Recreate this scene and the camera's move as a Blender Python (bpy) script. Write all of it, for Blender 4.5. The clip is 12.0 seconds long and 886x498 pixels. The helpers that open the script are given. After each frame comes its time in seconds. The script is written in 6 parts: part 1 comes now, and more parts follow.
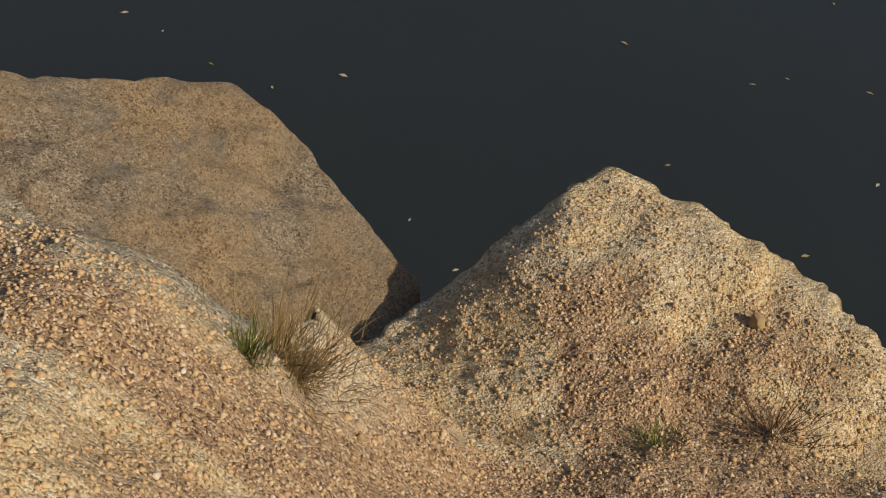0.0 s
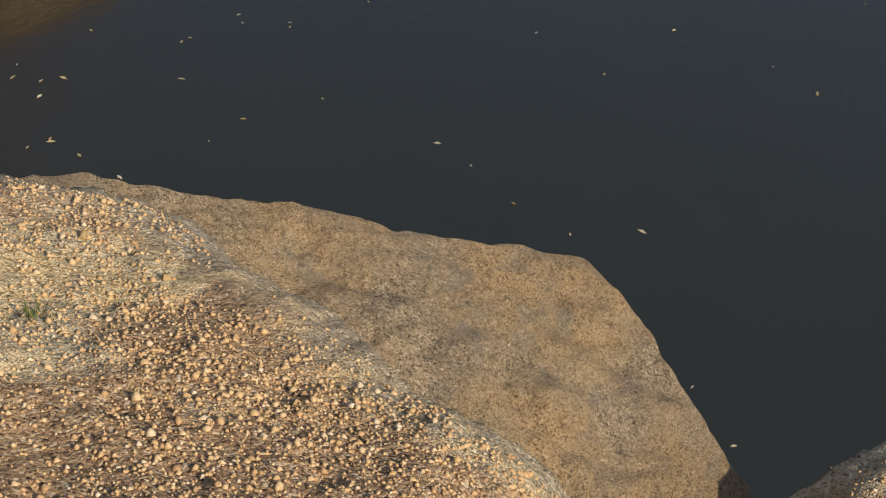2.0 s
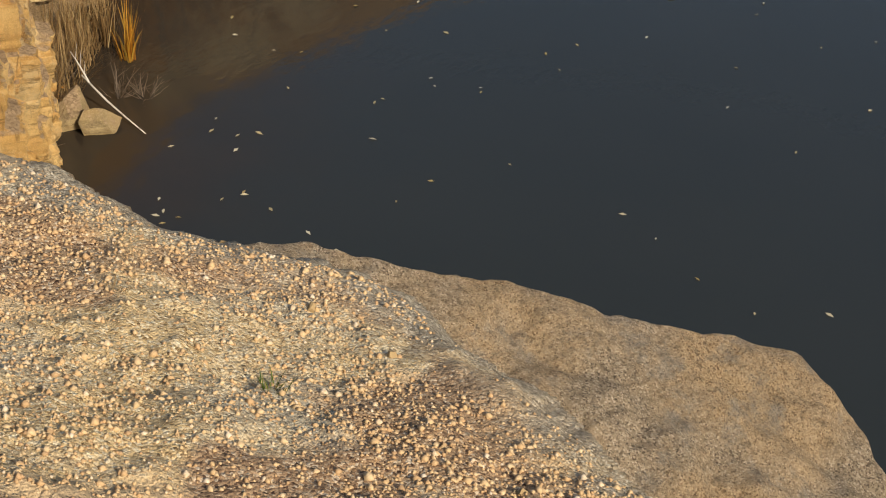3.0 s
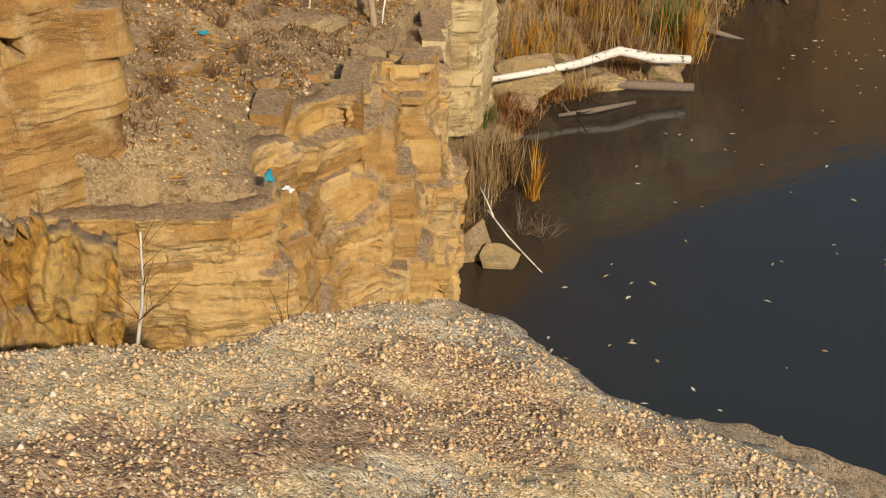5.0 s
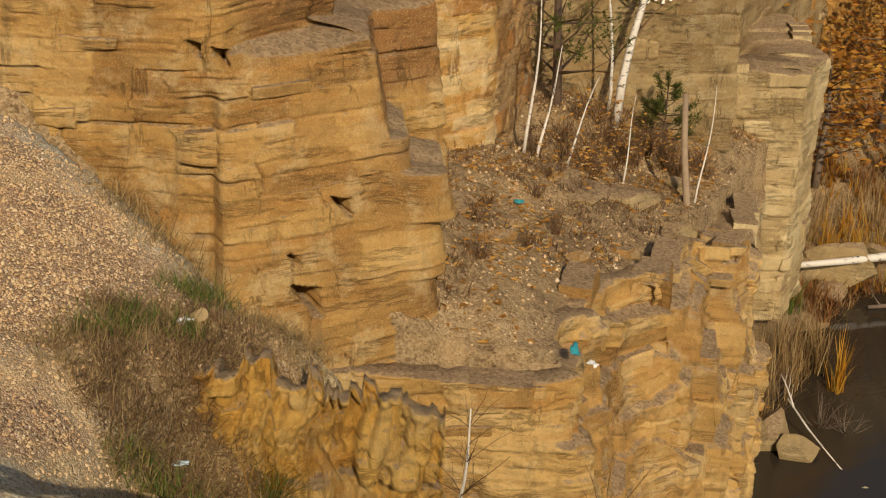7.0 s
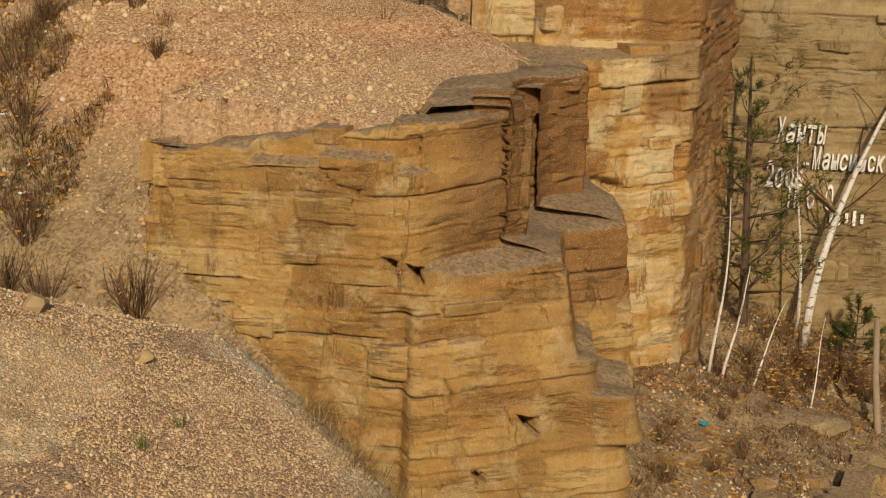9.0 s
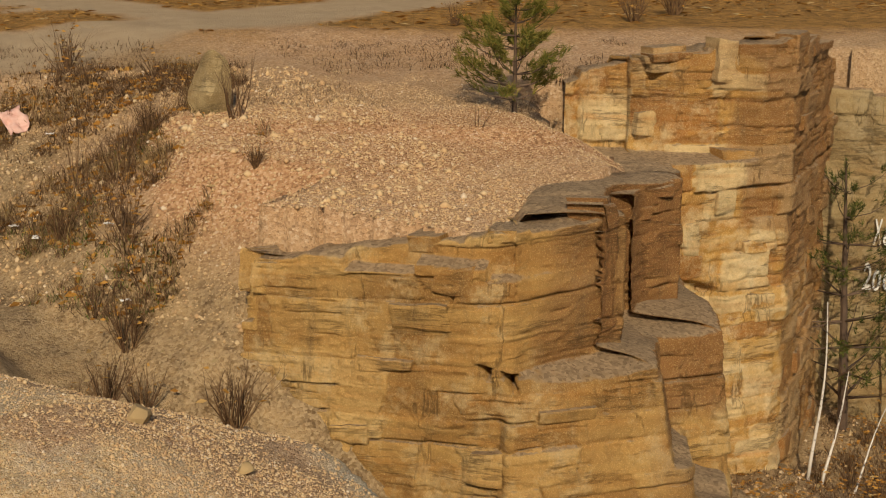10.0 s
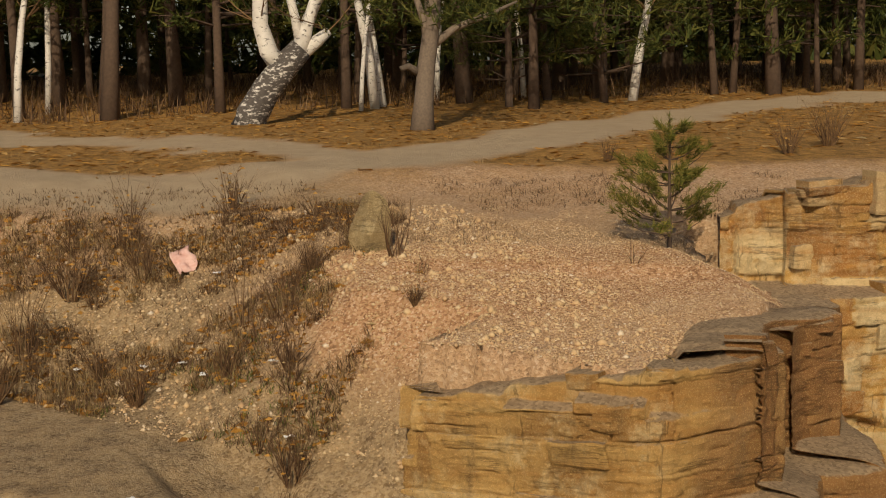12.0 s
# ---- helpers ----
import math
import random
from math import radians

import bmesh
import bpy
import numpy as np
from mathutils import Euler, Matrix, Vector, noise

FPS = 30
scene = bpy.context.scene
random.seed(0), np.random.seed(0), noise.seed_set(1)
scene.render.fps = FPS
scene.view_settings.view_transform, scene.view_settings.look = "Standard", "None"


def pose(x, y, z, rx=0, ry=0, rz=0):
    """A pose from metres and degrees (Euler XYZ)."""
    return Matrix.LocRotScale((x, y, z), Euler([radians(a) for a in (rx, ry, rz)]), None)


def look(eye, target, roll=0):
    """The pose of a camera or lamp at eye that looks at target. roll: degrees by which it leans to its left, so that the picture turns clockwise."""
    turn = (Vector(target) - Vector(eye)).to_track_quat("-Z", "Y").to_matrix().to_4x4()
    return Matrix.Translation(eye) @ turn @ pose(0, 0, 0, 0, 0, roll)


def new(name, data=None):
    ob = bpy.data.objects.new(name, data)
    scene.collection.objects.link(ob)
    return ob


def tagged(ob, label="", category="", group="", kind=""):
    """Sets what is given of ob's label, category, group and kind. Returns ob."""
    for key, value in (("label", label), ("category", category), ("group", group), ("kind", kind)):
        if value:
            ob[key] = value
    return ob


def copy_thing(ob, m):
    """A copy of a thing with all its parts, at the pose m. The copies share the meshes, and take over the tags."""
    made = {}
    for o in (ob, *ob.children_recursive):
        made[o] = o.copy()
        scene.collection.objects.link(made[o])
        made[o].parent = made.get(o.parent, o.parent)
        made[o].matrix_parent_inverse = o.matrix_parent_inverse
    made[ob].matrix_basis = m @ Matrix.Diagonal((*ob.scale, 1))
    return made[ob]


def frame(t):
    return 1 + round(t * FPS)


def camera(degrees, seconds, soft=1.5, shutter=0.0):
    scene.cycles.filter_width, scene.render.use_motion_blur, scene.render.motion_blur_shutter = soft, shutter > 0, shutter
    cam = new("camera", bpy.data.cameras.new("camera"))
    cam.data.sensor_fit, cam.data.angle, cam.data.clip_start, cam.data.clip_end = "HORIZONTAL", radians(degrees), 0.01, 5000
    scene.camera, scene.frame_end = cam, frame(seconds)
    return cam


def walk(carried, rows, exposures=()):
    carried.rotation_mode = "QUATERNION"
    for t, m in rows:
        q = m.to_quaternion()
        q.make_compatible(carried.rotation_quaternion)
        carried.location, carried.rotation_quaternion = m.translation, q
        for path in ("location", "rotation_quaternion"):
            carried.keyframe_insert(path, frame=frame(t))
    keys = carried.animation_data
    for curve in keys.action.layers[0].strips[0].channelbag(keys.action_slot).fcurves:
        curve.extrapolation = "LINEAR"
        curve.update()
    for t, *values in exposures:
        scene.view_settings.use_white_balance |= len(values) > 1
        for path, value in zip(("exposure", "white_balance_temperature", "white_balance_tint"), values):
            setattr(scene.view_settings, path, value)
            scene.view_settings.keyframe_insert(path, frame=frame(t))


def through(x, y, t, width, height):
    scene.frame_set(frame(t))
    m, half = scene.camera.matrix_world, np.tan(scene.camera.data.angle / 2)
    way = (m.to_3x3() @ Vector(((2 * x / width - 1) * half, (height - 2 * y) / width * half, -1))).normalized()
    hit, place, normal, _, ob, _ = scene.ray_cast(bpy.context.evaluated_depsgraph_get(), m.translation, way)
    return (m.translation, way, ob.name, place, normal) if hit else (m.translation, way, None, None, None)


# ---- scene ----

# ---- camera ----
cam = camera(33.50, 12.0, soft=1.1)
PATH = [  # seconds, x, y, z, yaw, pitch, roll
    (0.0, 0.560, -0.370, 10.283, 0.09, -39.84, 7.49),
    (0.5, 0.482, -0.328, 10.283, 3.94, -39.20, 7.56),
    (1.0, 0.404, -0.300, 10.295, 7.25, -37.87, 7.99),
    (1.5, 0.335, -0.289, 10.309, 10.76, -36.77, 7.37),
    (2.0, 0.270, -0.283, 10.329, 13.79, -35.83, 7.14),
    (2.5, 0.200, -0.287, 10.351, 17.66, -35.20, 6.45),
    (3.0, 0.130, -0.310, 10.371, 22.17, -34.15, 5.43),
    (3.2, 0.101, -0.324, 10.380, 24.21, -33.65, 4.81),
    (4.8, -0.067, -0.399, 10.432, 37.68, -30.27, 2.71),
    (5.0, -0.085, -0.403, 10.436, 39.55, -29.63, 2.61),
    (5.5, -0.128, -0.423, 10.445, 43.99, -28.08, 1.85),
    (6.0, -0.154, -0.441, 10.459, 46.86, -26.43, 2.02),
    (6.5, -0.174, -0.467, 10.480, 49.97, -25.22, 1.81),
    (7.0, -0.198, -0.496, 10.509, 52.34, -23.63, 1.74),
    (7.2, -0.210, -0.511, 10.529, 53.31, -23.03, 1.72),
    (8.8, -0.240, -0.593, 10.642, 59.17, -16.75, 1.60),
    (9.0, -0.249, -0.603, 10.664, 59.73, -16.00, 1.37),
    (9.5, -0.244, -0.625, 10.701, 61.47, -14.20, 1.07),
    (10.0, -0.227, -0.647, 10.737, 63.43, -12.19, 0.34),
    (10.5, -0.200, -0.667, 10.769, 65.07, -10.51, -0.16),
    (11.0, -0.170, -0.692, 10.796, 66.54, -9.62, -0.50),
    (11.5, -0.137, -0.722, 10.827, 67.70, -8.25, -0.80),
    (12.0, -0.094, -0.757, 10.850, 69.38, -7.18, -0.99),
]


def aim(x, y, z, yaw, pitch, roll):
    a, b = radians(yaw), radians(pitch)
    ahead = Vector((-math.sin(a) * math.cos(b), math.cos(a) * math.cos(b), math.sin(b)))
    return look((x, y, z), Vector((x, y, z)) + ahead, roll)


walk(cam, [(row[0], aim(*row[1:])) for row in PATH], exposures=[(0.0, -0.28, 6500, 10), (3.2, 0.18, 6500, 10), (5.5, 0.18, 6550, 10), (6.4, 0.34, 6550, 10), (7.0, -0.15, 7100, 10), (8.8, -0.30, 7100, 10), (12.0, -0.42, 6900, 10)])

# ---- sky and sun ----
SUN_AZ, SUN_EL = radians(-28.0), radians(32.0)  # from +x, anticlockwise
sun_way = Vector((math.cos(SUN_AZ) * math.cos(SUN_EL), math.sin(SUN_AZ) * math.cos(SUN_EL), math.sin(SUN_EL)))
world = bpy.data.worlds.new("sky")
scene.world = world
world.use_nodes = True
wn = world.node_tree.nodes
sky = wn.new("ShaderNodeTexSky")
sky.sky_type, sky.sun_disc = "NISHITA", False
sky.sun_elevation, sky.sun_rotation = SUN_EL, radians(90) - SUN_AZ
sky.air_density, sky.dust_density = 1.0, 2.0
world.node_tree.links.new(sky.outputs[0], wn["Background"].inputs[0])
wn["Background"].inputs[1].default_value = 0.10
sun = new("sun", bpy.data.lights.new("sun", "SUN"))
sun.data.energy, sun.data.angle, sun.data.color = 4.2, radians(0.53), (1.0, 0.86, 0.66)
sun.matrix_world = look(sun_way * 60, (0, 0, 0))

# ---- tools ----
def vhash(ix, iy, iz, seed):
    n = (ix * 374761393 + iy * 668265263 + iz * 2147483647 + seed * 1274126177) & 0xFFFFFFFF
    n = ((n ^ (n >> 13)) * 1274126177) & 0xFFFFFFFF
    n = ((n ^ (n >> 16)) * 2246822519) & 0xFFFFFFFF
    return (n ^ (n >> 15)) / 4294967295.0


def vnoise(x, y, z=0.0, seed=0):
    """Smooth value noise from -1 to 1 on arrays."""
    x, y, z = np.broadcast_arrays(np.asarray(x, float), np.asarray(y, float), np.asarray(z, float))
    ix, iy, iz = (np.floor(v).astype(np.int64) for v in (x, y, z))
    fx, fy, fz = x - ix, y - iy, z - iz
    fx, fy, fz = (f * f * (3 - 2 * f) for f in (fx, fy, fz))
    out = 0.0
    for a in (0, 1):
        for b in (0, 1):
            for c in (0, 1):
                w = (fx if a else 1 - fx) * (fy if b else 1 - fy) * (fz if c else 1 - fz)
                out = out + w * vhash(ix + a, iy + b, iz + c, seed)
    return out * 2 - 1


def fbm(x, y, z=0.0, seed=0, octaves=4, gain=0.5):
    out, amp = 0.0, 1.0
    for k in range(octaves):
        f = 2.03**k
        out = out + amp * vnoise(np.asarray(x) * f, np.asarray(y) * f, np.asarray(z) * f, seed + 17 * k)
        amp *= gain
    return out


def smooth(a, b, v):
    t = np.clip((np.asarray(v, float) - a) / (b - a), 0, 1)
    return t * t * (3 - 2 * t)


def line_place(line, x, y):
    """Distance to a polyline, the length along it at the nearest place, and the side (positive: to the left of its way)."""
    x, y = np.asarray(x, float), np.asarray(y, float)
    best, along, side, run = np.full(x.shape, 1e9), np.zeros(x.shape), np.ones(x.shape), 0.0
    for (ax, ay), (bx, by) in zip(line[:-1], line[1:]):
        dx, dy = bx - ax, by - ay
        size = math.hypot(dx, dy)
        t = np.clip(((x - ax) * dx + (y - ay) * dy) / size**2, 0, 1)
        d = np.hypot(x - ax - t * dx, y - ay - t * dy)
        near = d < best
        best = np.where(near, d, best)
        along = np.where(near, run + t * size, along)
        side = np.where(near, np.sign(dx * (y - ay) - dy * (x - ax)), side)
        run += size
    return best, along, side


def inside(poly, x, y):
    """Signed distance to a closed outline, positive within."""
    x, y = np.asarray(x, float), np.asarray(y, float)
    d, _, _ = line_place(poly + [poly[0]], x, y)
    hit = np.zeros(x.shape, bool)
    for (ax, ay), (bx, by) in zip(poly, poly[1:] + [poly[0]]):
        if ay != by:
            hit ^= ((ay > y) != (by > y)) & (x < (bx - ax) * (y - ay) / (by - ay) + ax)
    return np.where(hit, d, -d)


def mesh_of(name, verts, faces, material, smooth_shade=True, attrs=()):
    me = bpy.data.meshes.new(name)
    if isinstance(faces, np.ndarray):
        verts, n, k = np.asarray(verts, np.float32).reshape(-1, 3), *faces.shape
        me.vertices.add(len(verts))
        me.vertices.foreach_set("co", verts.ravel())
        me.loops.add(n * k)
        me.loops.foreach_set("vertex_index", np.ascontiguousarray(faces, np.int32).ravel())
        me.polygons.add(n)
        me.polygons.foreach_set("loop_start", np.arange(0, n * k, k, dtype=np.int32))
        me.update(calc_edges=True)
    else:
        me.from_pydata(np.asarray(verts, float).reshape(-1, 3).tolist(), [], [list(f) for f in faces])
    for m in material if isinstance(material, (list, tuple)) else (material,):
        me.materials.append(m)
    if smooth_shade:
        me.polygons.foreach_set("use_smooth", np.ones(len(me.polygons), bool))
    for key, values in attrs:
        me.attributes.new(key, "FLOAT", "POINT").data.foreach_set("value", np.asarray(values, np.float32).ravel())
    me.update()
    return me


def grid_faces(nu, nv, flip=False):
    """Quads of a grid of nu x nv points, v running fastest."""
    i, j = np.meshgrid(np.arange(nu - 1), np.arange(nv - 1), indexing="ij")
    a = (i * nv + j).ravel()
    q = np.stack([a, a + nv, a + nv + 1, a + 1], 1)
    return q[:, ::-1] if flip else q


def part(name, data, material=None, parent=None, label=""):
    """A mesh object, from a mesh or a bmesh, under a thing or a part."""
    if isinstance(data, bmesh.types.BMesh):
        me = bpy.data.meshes.new(name)
        data.to_mesh(me)
        data.free()
        if material:
            me.materials.append(material)
        data = me
    ob = new(name, data)
    if parent:
        ob.parent = parent
    return tagged(ob, label)


class Soup:
    """Gathers vertices and faces of many small pieces for one mesh."""

    def __init__(self):
        self.v, self.f, self.m, self.n = [], [], [], 0

    def add(self, verts, faces, slot=0):
        verts = np.asarray(verts, float).reshape(-1, 3)
        self.v.append(verts)
        self.f += [[i + self.n for i in f] for f in faces]
        self.m += [slot] * len(faces)
        self.n += len(verts)

    def mesh(self, name, material, smooth_shade=False):
        me = mesh_of(name, np.concatenate(self.v) if self.v else np.zeros((0, 3)), self.f, material, smooth_shade)
        me.polygons.foreach_set("material_index", np.array(self.m, np.int32))
        return me


def tube(soup, points, radii, sides=6, slot=0):
    """A tapered tube through points."""
    pts = [Vector(p) for p in points]
    ring = []
    for i, p in enumerate(pts):
        way = (pts[min(i + 1, len(pts) - 1)] - pts[max(i - 1, 0)]).normalized()
        side = way.cross(Vector((0.31, 0.17, 0.94)) if abs(way.z) < 0.9 else Vector((1, 0.1, 0))).normalized()
        up = side.cross(way)
        r = radii[i] if isinstance(radii, (list, tuple)) else radii
        ring += [p + (side * math.cos(2 * math.pi * k / sides) + up * math.sin(2 * math.pi * k / sides)) * r for k in range(sides)]
    faces = []
    for i in range(len(pts) - 1):
        for k in range(sides):
            a, b = i * sides + k, i * sides + (k + 1) % sides
            faces.append([a, b, b + sides, a + sides])
    faces += [list(range(sides))[::-1], [(len(pts) - 1) * sides + k for k in range(sides)]]
    soup.add([tuple(v) for v in ring], faces, slot)


class Sprays:
    """Shoots of pine needles, gathered and made at once."""

    def __init__(self):
        self.rows = []

    def add(self, p, way, size, count=8):
        self.rows.append((*p, *way, size, count))

    def mesh(self, name, material, seed=1, broad=0.055):
        rng = np.random.default_rng(seed)
        rows = np.array(self.rows, float)
        rows = np.repeat(rows, rows[:, 7].astype(int), 0)
        n = len(rows)
        p, d, size = rows[:, :3], rows[:, 3:6], rows[:, 6:7]
        d = d / (np.linalg.norm(d, axis=1, keepdims=True) + 1e-9)
        side = np.cross(d, np.array([0.2, 0.3, 0.93]))
        side /= np.linalg.norm(side, axis=1, keepdims=True) + 1e-9
        up = np.cross(side, d)
        a = rng.uniform(0, 6.283, (n, 1))
        out = (side * np.cos(a) + up * np.sin(a)) * rng.uniform(0.5, 0.9, (n, 1)) + d * rng.uniform(0.4, 1.1, (n, 1))
        out /= np.linalg.norm(out, axis=1, keepdims=True)
        q = p + d * size * rng.uniform(-0.5, 0.5, (n, 1))
        w = np.cross(out, d)
        w = w / (np.linalg.norm(w, axis=1, keepdims=True) + 1e-9) * size * broad
        tip = q + out * size * rng.uniform(0.7, 1.1, (n, 1))
        return mesh_of(name, np.stack([q - w, q + w, tip], 1), np.arange(3 * n).reshape(-1, 3), material, False)


def blades_mesh(name, material, roots, ways, lengths, widths, droops, seed=1):
    """Many bent blades of two segments each."""
    rng = np.random.default_rng(seed)
    d = ways / np.linalg.norm(ways, axis=1, keepdims=True)
    side = np.cross(d, np.array([0.0, 0.0, 1.0])) + rng.normal(0, 0.02, d.shape)
    side /= np.linalg.norm(side, axis=1, keepdims=True) + 1e-9
    w = side * widths[:, None] * 0.5
    d2 = d + np.array([0, 0, -1.0]) * droops[:, None] * 0.5 + rng.normal(0, 0.06, d.shape)
    d2 /= np.linalg.norm(d2, axis=1, keepdims=True)
    d3 = d2 + np.array([0, 0, -1.0]) * droops[:, None] * 0.5 + rng.normal(0, 0.06, d.shape)
    d3 /= np.linalg.norm(d3, axis=1, keepdims=True)
    step = lengths[:, None] / 3
    p1 = roots + d * step
    p2 = p1 + d2 * step
    p3 = p2 + d3 * step
    v = np.stack([roots - w, roots + w, p1 - w * 0.85, p1 + w * 0.85, p2 - w * 0.55, p2 + w * 0.55, p3], 1)
    base = np.arange(len(roots))[:, None] * 7
    tris = np.concatenate([base + np.array(t) for t in ([0, 1, 3], [0, 3, 2], [2, 3, 5], [2, 5, 4], [4, 5, 6])])
    return mesh_of(name, v, tris, material, False)


def stone_mesh(name, material, seed, size=(1, 1, 1), cuts=10, rough=0.06, detail=2):
    """An angular broken stone: a ball cut by planes, then roughened."""
    rng = random.Random(seed)
    bm = bmesh.new()
    bmesh.ops.create_icosphere(bm, subdivisions=detail, radius=1.0)
    planes = []
    for _ in range(cuts):
        n = Vector((rng.gauss(0, 1), rng.gauss(0, 1), rng.gauss(0, 0.8))).normalized()
        planes.append((n, rng.uniform(0.42, 0.72)))
    for v in bm.verts:
        for n, d in planes:
            over = v.co.dot(n) - d
            if over > 0:
                v.co -= n * over
        v.co += v.co.normalized() * rough * noise.noise(v.co * 2.3 + Vector((seed, 0, 0)))
        v.co = Vector((v.co.x * size[0], v.co.y * size[1], v.co.z * size[2]))
    me = bpy.data.meshes.new(name)
    bm.to_mesh(me)
    bm.free()
    me.materials.append(material)
    return me

# ---- materials ----
class Shader:
    """Short hand for a node material."""

    def __init__(self, name, rough=0.9, metal=0.0, spec=0.3):
        self.mat = bpy.data.materials.new(name)
        self.mat.use_nodes = True
        self.nodes, self.links = self.mat.node_tree.nodes, self.mat.node_tree.links
        self.main = self.nodes["Principled BSDF"]
        self.main.inputs["Roughness"].default_value, self.main.inputs["Metallic"].default_value = rough, metal
        self.main.inputs["Specular IOR Level"].default_value = spec
        self.space = self.nodes.new("ShaderNodeTexCoord").outputs["Object"]

    def put(self, socket, value):
        if isinstance(value, bpy.types.NodeSocket):
            self.links.new(value, socket)
        elif isinstance(value, (tuple, list)) and len(value) == 3 and socket.type == "RGBA":
            socket.default_value = (*value, 1)
        else:
            socket.default_value = value

    def stretched(self, sx, sy, sz, turn=(0, 0, 0)):
        n = self.nodes.new("ShaderNodeMapping")
        n.inputs["Scale"].default_value = (sx, sy, sz)
        n.inputs["Rotation"].default_value = [radians(a) for a in turn]
        self.links.new(self.space, n.inputs["Vector"])
        return n.outputs[0]

    def noise(self, scale, detail=3, rough=0.55, vector=None, out="Fac", warp=0.0):
        n = self.nodes.new("ShaderNodeTexNoise")
        self.links.new(vector or self.space, n.inputs["Vector"])
        for key, v in (("Scale", scale), ("Detail", detail), ("Roughness", rough), ("Distortion", warp)):
            n.inputs[key].default_value = v
        return n.outputs[out]

    def cells(self, scale, out="Color", feature="F1", vector=None):
        n = self.nodes.new("ShaderNodeTexVoronoi")
        n.feature = feature
        self.links.new(vector or self.space, n.inputs["Vector"])
        n.inputs["Scale"].default_value = scale
        return n.outputs[out]

    def attr(self, name):
        n = self.nodes.new("ShaderNodeAttribute")
        n.attribute_name = name
        return n.outputs["Fac"]

    def own(self, out="Random"):
        return self.nodes.new("ShaderNodeObjectInfo").outputs[out]

    def island(self):
        return self.nodes.new("ShaderNodeNewGeometry").outputs["Random Per Island"]

    def normal_z(self):
        s = self.nodes.new("ShaderNodeSeparateXYZ")
        self.links.new(self.nodes.new("ShaderNodeNewGeometry").outputs["Normal"], s.inputs[0])
        return s.outputs["Z"]

    def height(self):
        s = self.nodes.new("ShaderNodeSeparateXYZ")
        self.links.new(self.space, s.inputs[0])
        return s.outputs["Z"]

    def ramp(self, value, stops):
        n = self.nodes.new("ShaderNodeValToRGB")
        while len(n.color_ramp.elements) < len(stops):
            n.color_ramp.elements.new(0.5)
        for e, (at, c) in zip(n.color_ramp.elements, stops):
            e.position = at
            e.color = (*c, 1) if isinstance(c, (tuple, list)) else (c, c, c, 1)
        self.links.new(value, n.inputs[0])
        return n.outputs[0]

    def mix(self, fac, a, b, kind="MIX"):
        n = self.nodes.new("ShaderNodeMix")
        n.data_type, n.blend_type = "RGBA", kind
        self.put(n.inputs[0], fac)
        self.put(n.inputs[6], a)
        self.put(n.inputs[7], b)
        return n.outputs[2]

    def math(self, kind, a, b=0.0, clamp=False):
        n = self.nodes.new("ShaderNodeMath")
        n.operation, n.use_clamp = kind, clamp
        self.put(n.inputs[0], a)
        self.put(n.inputs[1], b)
        return n.outputs[0]

    def bump(self, height, strength=0.5, distance=0.01, after=None):
        n = self.nodes.new("ShaderNodeBump")
        n.inputs["Strength"].default_value, n.inputs["Distance"].default_value = strength, distance
        self.links.new(height, n.inputs["Height"])
        if after:
            self.links.new(after, n.inputs["Normal"])
        self.links.new(n.outputs[0], self.main.inputs["Normal"])
        return n.outputs[0]

    def colour(self, value):
        self.put(self.main.inputs["Base Color"], value)
        return self


def plain(name, colour, rough=0.8, vary=0.25, scale=8.0, spec=0.3, two=None):
    s = Shader(name, rough, spec=spec)
    a = tuple(c * (1 - vary) for c in colour)
    b = two or tuple(min(1, c * (1 + vary)) for c in colour)
    s.colour(s.mix(s.math("ADD", s.noise(scale, 4), s.math("MULTIPLY", s.math("SUBTRACT", s.island(), 0.5), 0.8), True), a, b))
    return s.mat


def leafy(name, stops, rough=0.7, through=0.25):
    """Foliage that varies from piece to piece and lets some light through."""
    s = Shader(name, rough, spec=0.2)
    col = s.ramp(s.island(), stops)
    s.colour(col)
    t = s.nodes.new("ShaderNodeBsdfTranslucent")
    s.links.new(col, t.inputs["Color"])
    m = s.nodes.new("ShaderNodeMixShader")
    m.inputs[0].default_value = through
    s.links.new(s.main.outputs[0], m.inputs[1])
    s.links.new(t.outputs[0], m.inputs[2])
    s.links.new(m.outputs[0], s.nodes["Material Output"].inputs["Surface"])
    return s.mat


